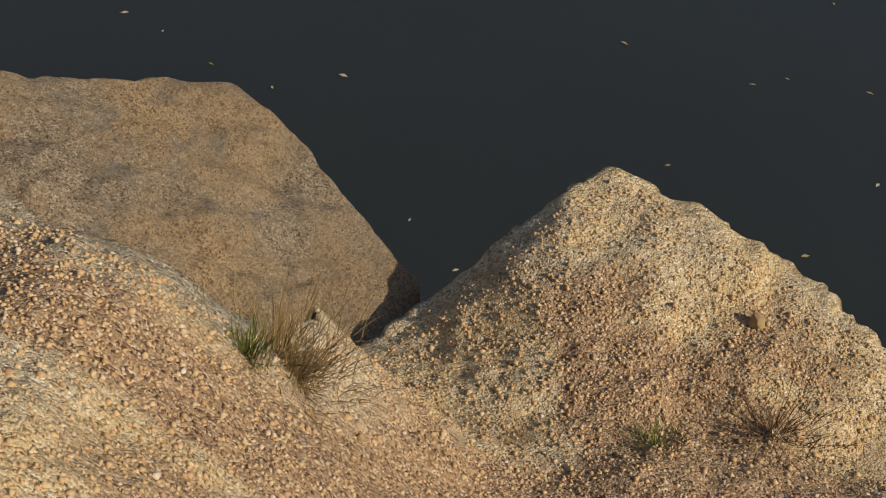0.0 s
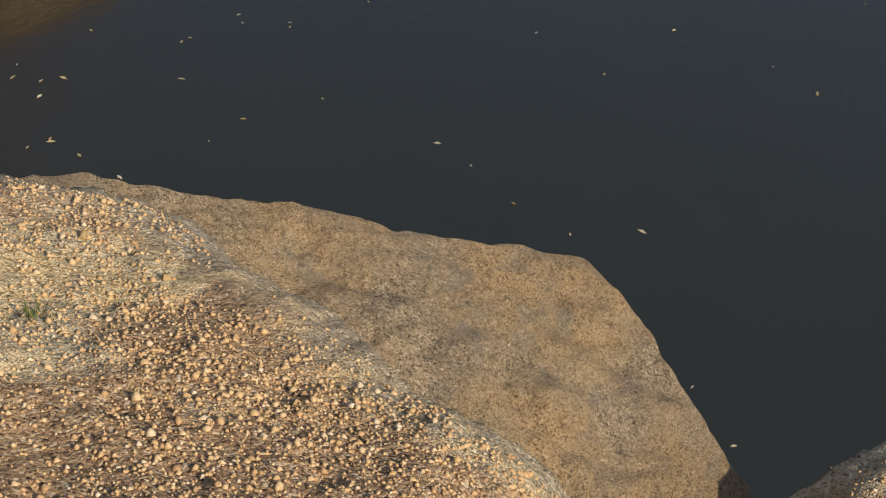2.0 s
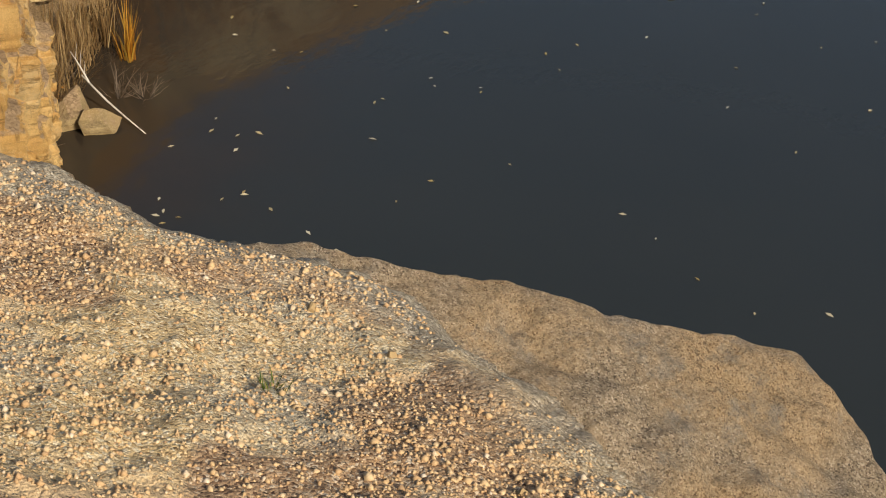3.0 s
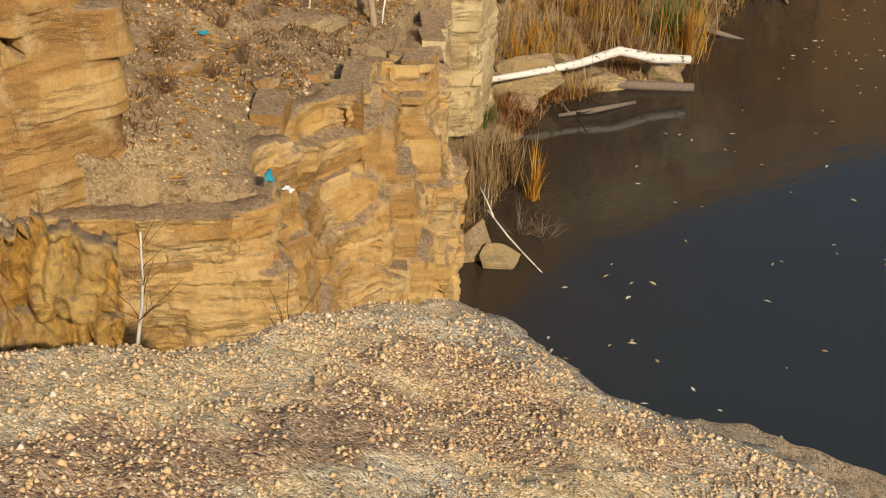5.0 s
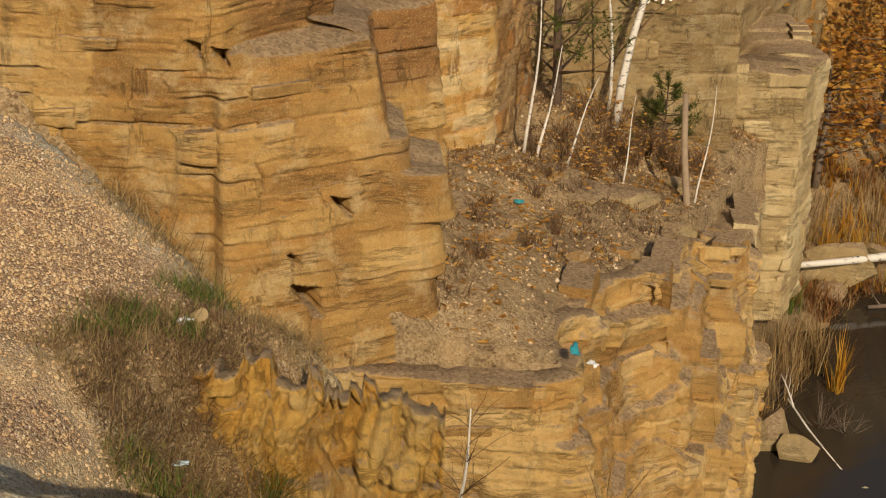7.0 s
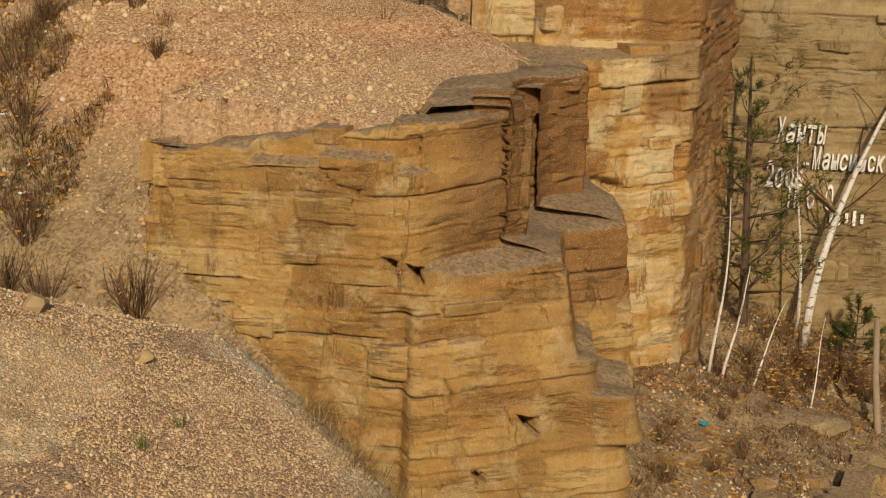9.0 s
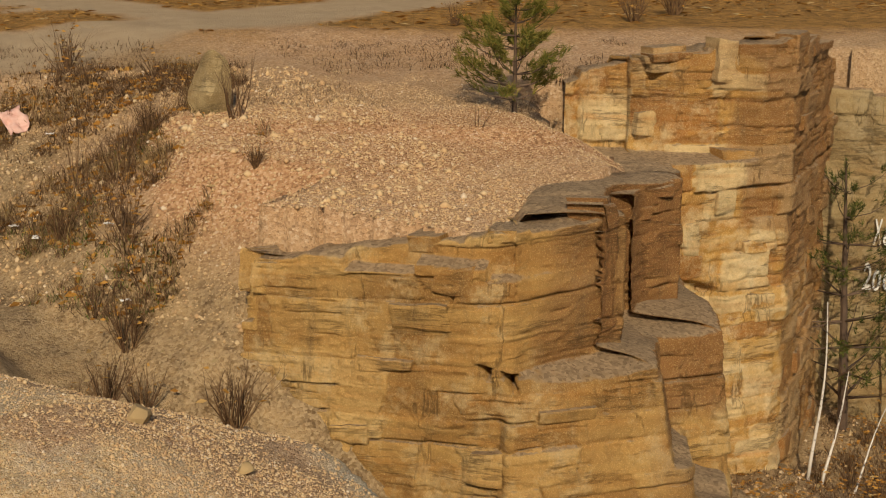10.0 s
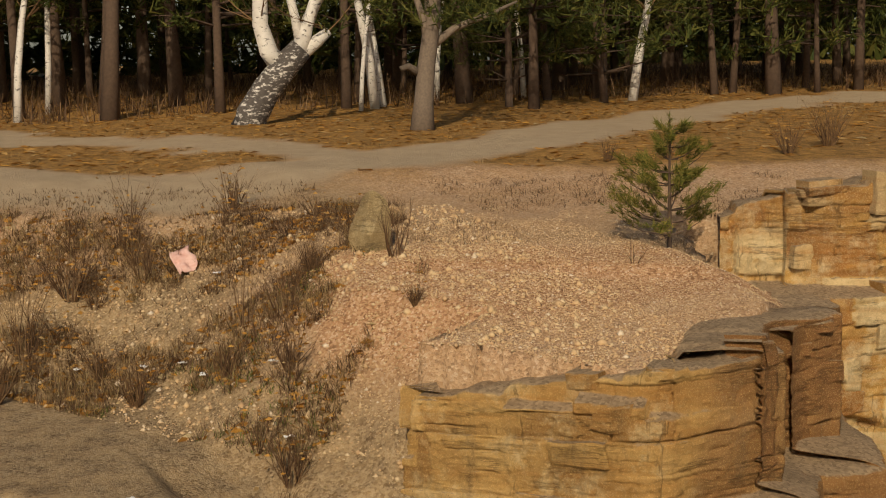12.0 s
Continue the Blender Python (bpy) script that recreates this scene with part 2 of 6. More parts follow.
def granite_ground():
    """Weathered granite with grus: attributes tell loose gravel, lichen-grey rock, soil, track and leaf litter."""
    s = Shader("weathered_ground", 0.92, spec=0.2)
    grey = s.nodes.new("ShaderNodeSeparateColor")
    s.links.new(s.cells(135), grey.inputs[0])
    g1, g2 = grey.outputs[0], grey.outputs[1]
    fine = s.noise(420, 2, 0.6)
    patch = s.ramp(s.noise(1.7, 6, 0.6), [(0.42, 0), (0.58, 1)])
    # bare rock: golden where stained, pale and speckled where lichen has whitened it
    gold = s.ramp(g1, [(0, (0.26, 0.17, 0.08)), (0.2, (0.58, 0.42, 0.21)), (0.75, (0.72, 0.55, 0.31)), (1, (0.82, 0.72, 0.50))])
    white = s.ramp(g1, [(0, (0.20, 0.17, 0.12)), (0.2, (0.49, 0.40, 0.265)), (0.7, (0.66, 0.56, 0.385)), (1, (0.80, 0.72, 0.54))])
    rock = s.mix(patch, gold, white)
    rock = s.mix(s.math("MULTIPLY", s.ramp(s.noise(6, 6, 0.7), [(0.56, 0), (0.68, 1)]), 0.5), rock, s.mix(g1, (0.22, 0.19, 0.145), (0.50, 0.44, 0.34)))
    sand = s.mix(fine, (0.50, 0.345, 0.185), (0.74, 0.57, 0.35))
    rock = s.mix(s.ramp(s.noise(1.1, 5, 0.6), [(0.52, 0), (0.60, 1)]), rock, sand)
    gravel = s.mix(s.noise(1.6, 5), s.ramp(g2, [(0, (0.11, 0.06, 0.035)), (0.25, (0.42, 0.27, 0.14)), (0.8, (0.57, 0.40, 0.22)), (1, (0.74, 0.60, 0.42))]),
                   s.ramp(g2, [(0, (0.10, 0.06, 0.042)), (0.25, (0.29, 0.185, 0.115)), (0.8, (0.43, 0.295, 0.19)), (1, (0.66, 0.54, 0.40))]))
    rubble = s.nodes.new("ShaderNodeSeparateColor")
    s.links.new(s.cells(42), rubble.inputs[0])
    apron = s.ramp(s.math("ADD", s.math("MULTIPLY", rubble.outputs[0], 0.7), s.math("MULTIPLY", s.noise(5, 6, 0.7), 0.45)), [(0.15, (0.20, 0.095, 0.045)), (0.5, (0.45, 0.25, 0.125)), (0.8, (0.56, 0.345, 0.19)), (1, (0.70, 0.53, 0.37))])
    soil = s.mix(s.math("MULTIPLY", rubble.outputs[1], s.noise(1.3, 6, 0.7)), s.mix(s.ramp(s.noise(3.5, 9, 0.8), [(0.4, 0), (0.62, 1)]), (0.12, 0.072, 0.034), (0.38, 0.255, 0.125)), (0.58, 0.44, 0.26))
    track = s.mix(s.noise(2.5, 8, 0.7), (0.33, 0.235, 0.14), (0.54, 0.42, 0.27))
    litter = s.mix(s.ramp(s.noise(5, 9, 0.85), [(0.38, 0), (0.62, 1)]), (0.12, 0.065, 0.02), (0.50, 0.27, 0.075))
    col = s.mix(s.attr("gravel"), rock, gravel)
    col = s.mix(s.math("MULTIPLY", s.attr("lichen"), 0.8), col, s.ramp(g1, [(0, (0.13, 0.115, 0.09)), (0.3, (0.27, 0.235, 0.18)), (0.8, (0.40, 0.355, 0.275)), (1, (0.62, 0.56, 0.45))]))
    col = s.mix(s.attr("apron"), col, apron)
    col = s.mix(s.attr("soil"), col, soil)
    col = s.mix(s.attr("litter"), col, litter)
    col = s.mix(s.attr("track"), col, track)
    s.colour(col)
    d = s.cells(135, "Distance")
    coarse = s.bump(s.math("ADD", s.math("MULTIPLY", s.cells(42, "Distance"), -0.6), s.noise(9, 7, 0.7)), 0.5, 0.03)
    s.bump(s.math("ADD", s.math("MULTIPLY", d, -0.7), s.noise(60, 6, 0.75)), 0.75, 0.012, coarse)
    return s.mat


def slab_granite():
    s = Shader("pale_granite", 0.85, spec=0.25)
    k = s.nodes.new("ShaderNodeSeparateColor")
    s.links.new(s.cells(190), k.inputs[0])
    col = s.ramp(k.outputs[0], [(0, (0.11, 0.08, 0.055)), (0.2, (0.34, 0.26, 0.175)), (0.7, (0.52, 0.41, 0.28)), (1, (0.74, 0.63, 0.47))])
    warm = s.ramp(k.outputs[1], [(0, (0.17, 0.105, 0.05)), (0.3, (0.46, 0.31, 0.17)), (1, (0.70, 0.53, 0.32))])
    col = s.mix(s.ramp(s.noise(2.2, 6, 0.65), [(0.4, 0), (0.62, 1)]), col, warm)
    col = s.mix(s.math("MULTIPLY", s.ramp(s.noise(5.0, 8, 0.75), [(0.52, 0), (0.64, 1)]), 0.65), col, s.mix(k.outputs[2], (0.15, 0.14, 0.12), (0.46, 0.42, 0.36)))
    col = s.mix(s.math("MULTIPLY", s.ramp(s.noise(30, 5, 0.7), [(0.34, 1), (0.46, 0)]), 0.5), col, (0.11, 0.085, 0.06))
    s.colour(col)
    a = s.bump(s.noise(2.6, 9, 0.75, warp=0.6), 1.0, 0.11)
    b = s.bump(s.noise(14, 8, 0.8, warp=0.4), 0.85, 0.028, a)
    s.bump(s.math("ADD", s.noise(90, 5, 0.75), s.math("MULTIPLY", s.cells(190, "Distance"), -0.5)), 0.9, 0.012, b)
    return s.mat


def ochre_rock(name, lo, mid, hi, each=0.42, iron_brown=(0.42, 0.17, 0.04), pale=(0.58, 0.45, 0.24), dark=(0.12, 0.085, 0.05), dip=4):
    """Bedded ochre rock with iron stains, pale fresh patches, hairline cracks and grey weathered tops."""
    s = Shader(name, 0.88, spec=0.25)
    bed = s.stretched(0.35, 0.35, 5.0, (0, dip, 0))
    tone = s.math("ADD", s.math("MULTIPLY", s.noise(0.9, 6, 0.6), 0.75), s.math("MULTIPLY", s.math("SUBTRACT", s.attr("tone"), 0.5), each))
    col = s.ramp(tone, [(0.16, lo), (0.36, mid), (0.54, hi)])
    col = s.mix(s.math("MULTIPLY", s.ramp(s.noise(1.6, 5, 0.6, bed), [(0.48, 0), (0.7, 1)]), 0.55), col, iron_brown)
    col = s.mix(s.math("MULTIPLY", s.ramp(s.noise(2.2, 7, 0.75), [(0.5, 0), (0.64, 1)]), 0.7), col, pale)
    # deeper brown where the mask along the face calls for it
    col = s.mix(s.math("MULTIPLY", s.attr("iron_brown"), 0.85), col, s.mix(s.noise(2.4, 7, 0.7), (0.17, 0.075, 0.028), (0.40, 0.19, 0.065)))
    streak = s.stretched(2.2, 2.2, 0.5)
    col = s.mix(s.math("MULTIPLY", s.ramp(s.noise(2.0, 6, 0.7, streak), [(0.56, 0), (0.74, 1)]), 0.55), col, dark)
    # dark crust in patches, grain, and rusty seams along the bedding
    col = s.mix(s.math("MULTIPLY", s.ramp(s.noise(3.4, 9, 0.8), [(0.57, 0), (0.68, 1)]), 0.35), col, tuple(0.5 * (a + b) for a, b in zip(lo, dark)))
    col = s.mix(s.math("MULTIPLY", s.ramp(s.noise(26, 6, 0.8), [(0.33, 1), (0.52, 0)]), 0.4), col, tuple(c * 0.5 for c in mid))
    col = s.mix(s.math("MULTIPLY", s.ramp(s.noise(75, 4, 0.8), [(0.52, 0), (0.66, 1)]), 0.45), col, tuple(min(1, c * 1.35) for c in hi))
    lines = s.stretched(0.6, 0.6, 14.0, (0, dip, 0))
    seam = s.ramp(s.noise(0.75, 7, 0.72, s.stretched(0.45, 0.45, 4.2, (0, dip, 0)), warp=0.25), [(0.478, 0), (0.494, 1), (0.506, 1), (0.522, 0)])
    joint = s.ramp(s.noise(0.8, 5, 0.62, s.stretched(2.1, 2.1, 0.42), warp=0.2), [(0.488, 0), (0.496, 1), (0.504, 1), (0.512, 0)])
    crack = s.math("MAXIMUM", s.math("MULTIPLY", seam, s.ramp(s.noise(1.7, 4, 0.6), [(0.44, 0), (0.56, 1)])), s.math("MULTIPLY", joint, s.ramp(s.noise(2.3, 4, 0.6), [(0.5, 0), (0.6, 1)])))
    col = s.mix(s.math("MULTIPLY", crack, 0.5), col, tuple(c * 0.22 for c in lo))
    top = s.ramp(s.math("ADD", s.normal_z(), s.math("MULTIPLY", s.math("SUBTRACT", s.noise(9, 5), 0.5), 0.7)), [(0.62, 0), (0.86, 1)])
    chips = s.nodes.new("ShaderNodeSeparateColor")
    s.links.new(s.cells(38), chips.inputs[0])
    col = s.mix(top, col, s.mix(s.math("ADD", s.math("MULTIPLY", chips.outputs[0], 0.6), s.math("MULTIPLY", s.noise(7, 6, 0.7), 0.4)), (0.19, 0.125, 0.07), (0.56, 0.40, 0.235)))
    s.colour(col)
    a = s.bump(s.noise(1.8, 9, 0.75, warp=0.3), 0.6, 0.12)
    b = s.bump(s.noise(1.3, 8, 0.82, lines), 0.45, 0.035, a)
    c = s.bump(s.math("SUBTRACT", s.noise(11, 8, 0.8), s.math("MULTIPLY", crack, 0.6)), 0.6, 0.045, b)
    s.bump(s.noise(48, 7, 0.85), 0.75, 0.022, c)
    return s.mat


M_GROUND = granite_ground()
M_SLAB = slab_granite()
M_OCHRE = ochre_rock("ochre_rock", (0.36, 0.195, 0.062), (0.58, 0.35, 0.115), (0.70, 0.47, 0.19), each=0.6, iron_brown=(0.52, 0.235, 0.055), pale=(0.70, 0.54, 0.29))
M_PALE = ochre_rock("pale_rock", (0.36, 0.26, 0.125), (0.54, 0.40, 0.205), (0.66, 0.53, 0.30), each=0.5, iron_brown=(0.38, 0.24, 0.09), dark=(0.16, 0.13, 0.09))
M_RUST = ochre_rock("rusty_rock", (0.40, 0.19, 0.055), (0.60, 0.34, 0.09), (0.74, 0.56, 0.29), each=0.9, iron_brown=(0.55, 0.21, 0.04), pale=(0.76, 0.62, 0.37))
M_DUN = ochre_rock("dun_rock", (0.20, 0.135, 0.062), (0.36, 0.255, 0.12), (0.50, 0.375, 0.19), each=0.4, iron_brown=(0.28, 0.15, 0.05), pale=(0.46, 0.37, 0.22))
M_YELLOW = ochre_rock("yellow_rock", (0.48, 0.235, 0.045), (0.68, 0.38, 0.08), (0.76, 0.49, 0.15), each=0.5, iron_brown=(0.50, 0.22, 0.04))


def water_stuff():
    s = Shader("pond_water", 0.03, spec=0.5)
    s.main.inputs["IOR"].default_value = 1.333
    # brown reflection of the bank is mixed into the water's own colour
    s.colour(s.mix(s.attr("shore_reflection"), s.mix(s.noise(0.25, 3), (0.021, 0.026, 0.027), (0.028, 0.032, 0.031)), s.mix(s.noise(1.1, 6, 0.7), (0.026, 0.014, 0.005), (0.06, 0.032, 0.010))))
    a = s.bump(s.noise(0.9, 3, 0.5, s.stretched(1.0, 0.45, 1.0, (0, 0, 35)), warp=0.5), 0.08, 0.15)
    s.bump(s.noise(6.0, 4, 0.6, s.stretched(1.0, 0.45, 1.0, (0, 0, 20))), 0.09, 0.03, a)
    return s.mat


M_WATER = water_stuff()
M_DRY = leafy("dry_grass", [(0, (0.17, 0.10, 0.04)), (0.4, (0.30, 0.20, 0.085)), (0.8, (0.42, 0.31, 0.15)), (1, (0.24, 0.17, 0.08))])
M_STALK = leafy("dry_stalk", [(0, (0.055, 0.03, 0.016)), (0.5, (0.12, 0.066, 0.032)), (1, (0.22, 0.135, 0.065))], through=0.05)
M_GREEN = leafy("green_grass", [(0, (0.05, 0.09, 0.015)), (0.6, (0.12, 0.16, 0.03)), (1, (0.30, 0.24, 0.07))])
M_REED = leafy("dead_reed", [(0, (0.13, 0.075, 0.03)), (0.5, (0.27, 0.17, 0.07)), (1, (0.46, 0.34, 0.17))])
M_SEDGE = leafy("orange_sedge", [(0, (0.40, 0.17, 0.02)), (0.5, (0.55, 0.27, 0.03)), (1, (0.50, 0.36, 0.07))], through=0.4)
M_NEEDLE = leafy("pine_needles", [(0, (0.030, 0.044, 0.010)), (0.5, (0.062, 0.076, 0.015)), (1, (0.13, 0.12, 0.026))], through=0.15)
M_LEAF = leafy("fallen_leaf", [(0, (0.22, 0.10, 0.02)), (0.4, (0.42, 0.20, 0.04)), (0.75, (0.55, 0.30, 0.07)), (1, (0.45, 0.36, 0.20))])
M_YOUNG = leafy("young_needles", [(0, (0.07, 0.085, 0.016)), (0.5, (0.17, 0.165, 0.03)), (1, (0.31, 0.24, 0.06))], through=0.25)
M_BARK = plain("grey_bark", (0.15, 0.115, 0.085), 0.95, 0.45, 22)
M_GREYWOOD = plain("weathered_wood", (0.27, 0.20, 0.135), 0.9, 0.3, 14)
M_PINEBARK = plain("pine_bark", (0.085, 0.056, 0.038), 0.95, 0.5, 14)


def birch_bark(name, dark=0.5):
    s = Shader(name, 0.75)
    bands = s.ramp(s.noise(3.0, 5, 0.7, s.stretched(2.5, 2.5, 5.5)), [(dark, 0), (dark + 0.09, 1)])
    s.colour(s.mix(bands, s.mix(s.noise(9, 5), (0.50, 0.46, 0.40), (0.72, 0.69, 0.63)), s.mix(s.noise(20, 4), (0.03, 0.027, 0.024), (0.12, 0.10, 0.085))))
    s.bump(s.noise(18, 5, 0.7), 0.5, 0.01)
    return s.mat


M_BIRCH = birch_bark("birch_bark", 0.56)
M_OLDBIRCH = birch_bark("old_birch_bark", 0.38)
M_PAINT = plain("white_paint", (0.70, 0.69, 0.64), 0.85, 0.2, 30)
M_WHITE = plain("white_plastic", (0.72, 0.72, 0.70), 0.5, 0.1, 10)
M_TEAL = plain("teal_cloth", (0.03, 0.30, 0.36), 0.8, 0.2, 10)
M_BLUE = plain("pale_blue_plastic", (0.45, 0.58, 0.66), 0.5, 0.15, 10)
M_RED = plain("faded_red_cloth", (0.60, 0.22, 0.17), 0.85, 0.3, 14, two=(0.75, 0.55, 0.48))
M_STONE = plain("ochre_stone", (0.42, 0.30, 0.15), 0.9, 0.35, 6)

# ---- the lie of the land: the pond's surface is at z = 0 ----
LEDGE = [(-11, -14), (16, -14), (9, -3), (3.6, 1.6), (2.25, 2.62), (1.92, 2.97), (1.68, 3.17), (1.38, 3.40), (1.28, 3.47), (1.08, 3.56), (0.97, 3.43), (0.79, 3.28), (0.65, 3.16),
         (0.55, 3.08), (0.50, 3.05), (0.44, 2.98), (0.37, 2.87), (0.31, 2.65), (0.29, 2.34), (0.22, 2.13), (0.13, 2.07), (0.03, 2.05), (-0.16, 2.06), (-0.31, 2.14), (-0.48, 2.22), (-0.68, 2.40), (-0.89, 2.50), (-1.19, 2.70),
         (-1.35, 2.71), (-1.48, 2.69), (-1.70, 2.58), (-2.0, 2.53), (-2.38, 2.57), (-2.60, 2.64), (-2.70, 2.46), (-2.72, 2.28), (-2.84, 2.11), (-2.96, 1.95), (-3.15, 2.2),
         (-3.45, 2.42), (-3.9, 2.5), (-4.3, 2.36), (-4.9, 2.06), (-5.6, 2.12), (-6.4, 2.05), (-7.6, 2.15), (-9.2, 1.75), (-11.5, 0.4), (-14, -2.5), (-17, -6)]
RIM = [(-12.2, 2.4), (-11.3, 3.05), (-10.58, 3.78), (-9.95, 4.38), (-9.82, 4.74), (-10.3, 5.8), (-10.85, 6.5), (-11.6, 7.35), (-12.9, 7.95), (-14.6, 7.7), (-14.3, 8.15), (-13.4, 9.5),
       (-13.05, 10.0), (-13.4, 10.6), (-14.25, 11.6), (-14.8, 12.2), (-13.6, 13.85), (-13.3, 14.5), (-14.9, 15.9), (-16.3, 18.6), (-18.7, 23.6), (-19.5, 30), (-17, 40), (-5, 60), (30, 75), (80, 60), (85, 20), (60, -10), (20, -22)]
UPLAND = RIM + [(20, -400), (420, -400), (420, 420), (-420, 420), (-420, -60), (-24, -9), (-19, -4), (-16, 0.0), (-13.6, 1.4)]
BENCH = [(-9.8, 4.6), (-9.0, 5.2), (-8.45, 6.0), (-7.8, 6.95), (-8.8, 7.7), (-9.35, 9.0), (-10.1, 10.3), (-11.25, 12.35), (-12.2, 13.8), (-13.0, 15.1), (-13.6, 16.4), (-15.5, 18.0), (-17.5, 18.0), (-18, 13), (-16.5, 9), (-12, 6)]
SHORE = [(-11.5, 13.1), (-11.9, 14.0), (-12.5, 15.4), (-13.3, 17.0), (-14.0, 18.7), (-13.7, 20.2), (-13.1, 21.6), (-13.7, 23.4), (-14.6, 27), (-15.0, 33), (-12, 42), (0, 58), (30, 72), (70, 60),
         (90, 90), (-30, 90), (-30, 12), (-14, 12.6)]
GULLY = [(-21, -12), (-18, -5), (-16.4, -1.0), (-15.6, 0.8), (-12.8, 1.5), (-10.6, 2.25), (-8.6, 3.3), (-6.6, 4.9), (-4.5, 6.5)]
TRACK = [(-60, -22), (-30, -4), (-20.6, 0.5), (-19.2, 3.0), (-20.4, 6.0), (-22.2, 8.6), (-25.0, 11.9), (-28.5, 15.8), (-30.5, 19.5), (-34, 30)]
BYWAY = [(-60, -8), (-40, -1), (-29.5, 1.3), (-26.5, 3.4), (-23.4, 5.2), (-21.5, 5.6)]


def gully_head(x, y):
    """Share of the dip where the gully starts."""
    return smooth(-2.45, -3.15, x + 0.06 * fbm(x * 3, y * 3, 0, 19, 3)) * smooth(-4.55, -3.75, x + 0.3 * np.clip(y - 1.9, -1, 1)) * smooth(0.1, 1.75, y)


def land(x, y):
    """Height of the ground, with its surface masks."""
    x, y = np.asarray(x, float), np.asarray(y, float)
    wob = 0.07 * fbm(x * 1.7, y * 1.7, 0, 3, 4)
    # ledge on which the walker stands
    d = inside(LEDGE, x, y) + 0.04 + 0.028 * fbm(x * 3.1, y * 3.1, 0, 5, 4)
    top = 8.963 - 0.008 * x - 0.367 * np.clip(y, -1.5, 4) + 0.02 * np.clip(-y, 0, 9)
    dip = 0.74 * gully_head(x, y)
    mound = -0.30 * smooth(-2.5, -4.1, x) + 0.14 * smooth(-4.6, -6.4, x) - 0.24 * np.clip(-6.9 - x, 0, 6)
    mound = mound - 0.36 * smooth(-3.6, -5.6, x) * smooth(0.8, -0.3, y)
    low = 7.345 + 0.20 * (y - 2.9) + 0.42 * np.clip(2.55 - y, 0, 9)
    low = low - 0.18 * smooth(0.95, 0.45, x) * smooth(2.4, 3.0, y)
    right = smooth(0, 1, (x + 0.25 + 0.1 * vnoise(x * 2, y * 2, 0, 9)) / (1.2 - 0.6 * smooth(2.2, 2.8, y))) * smooth(0.1, 1.5, y)
    z1 = (top - dip + mound) * (1 - right) + np.minimum(low, top) * right
    lip = smooth(0.0, 0.22, d)
    z1 = z1 - 0.035 * (1 - lip) ** 2 + 0.06 * smooth(-1.2, -2.2, x) * smooth(1.8, 2.4, y) * smooth(-3.2, -2.8, x) + 0.030 * fbm(x * 2.6, y * 2.6, 0, 11, 5) + 0.010 * fbm(x * 14, y * 14, 0, 13, 3)
    # upland beyond the gully
    u = inside(UPLAND, x, y) + 0.10 * fbm(x * 1.3, y * 1.3, 0, 21, 4)
    s = -0.93 * x + 0.37 * y
    z2 = np.interp(s, [-400, 0, 10.5, 11.2, 12.5, 13.8, 15.4, 16.2, 18.0, 19.5, 26, 34, 44, 80, 400], [10.4, 9.0, 8.38, 8.46, 8.62, 8.78, 8.86, 8.95, 9.12, 9.36, 9.50, 9.62, 9.95, 10.6, 11.5])
    z2 = z2 - 0.04 * (1 - smooth(0.2, 0.6, u)) * smooth(-11, -12, x)
    step = smooth(13.9, 14.15, s + 0.35 * fbm(x * 0.8, y * 0.8, 0, 25, 3)) * smooth(-11, -12.5, x) * smooth(3, 4.4, y)
    z2 = z2 + 0.10 * step + 0.03 * fbm(x * 0.9, y * 0.9, 0, 27, 5)
    z2 = z2 - 0.42 * smooth(6.5, 7.6, y) * smooth(-14.5, -13.6, x)
    # gully between the two
    gd, ga, gs = line_place(GULLY, x, y)
    floor = np.interp(ga, [0, 7.6, 11.9, 13.9, 16.8, 18.5, 19.5, 21.3, 23.9, 27], [8.8, 8.2, 7.8, 7.6, 7.45, 7.0, 6.3, 4.0, 1.0, -2.0])
    z3 = floor + np.where(gs > 0, 0.60 + 0.2 * smooth(-14.6, -13.2, x), 0.85) * np.clip(gd - 0.35, 0, 30) + 0.6 * wob
    # pit, bench and shore
    bench = np.interp(y - 0.25 * x, [6.5, 8.5, 10.2, 12.5, 15, 17, 21, 24], [4.9, 4.72, 4.6, 4.35, 3.9, 3.4, 2.4, 1.6])
    w1, _, _ = line_place([(-9.1, 5.3), (-9.3, 6.2), (-10.1, 7.2), (-11.6, 7.9), (-12.8, 8.3)], x, y)
    bench = bench + 0.55 * np.exp(-w1 / 0.8) + 0.17 * np.clip(inside(BENCH, x, y) - 0.4, 0, 3.5) + 0.55 * smooth(10.5, 12.5, y) * smooth(-12.6, -13.8, x) + 0.09 * fbm(x * 1.1, y * 1.1, 0, 33, 5)
    b = inside(BENCH, x, y)
    sh = inside(SHORE, x, y)
    shore = 0.0 + 0.16 * np.clip(sh, -30, 2.2) + 0.30 * np.clip(sh - 2.2, 0, 8) + 0.05 * fbm(x * 1.6, y * 1.6, 0, 41, 5)
    pit = np.where(sh > -4, np.maximum(shore, -2.5), -2.5)
    pit = np.maximum(pit, -2.5)
    pit = np.where(b > 0.22, np.maximum(bench - 0.04 * (1 - smooth(0.3, 0.7, b)), pit), pit)
    slope = np.where(gs > 0, z3, floor + 0.85 * np.clip(gd - 0.35, 0, 30)) - 6.0 * np.clip(gd - 2.0, 0, 9)
    pit = np.maximum(pit, np.where((x < -3.3) & (ga < 26.0), np.minimum(slope, np.where(gs > 0, 8.0, 7.5)), -3))
    z = np.where(u > 0.24, np.minimum(z2, np.where(x < -11.3 - 0.64 * np.clip(y - 3.05, 0, 9), z3, 99)), pit)
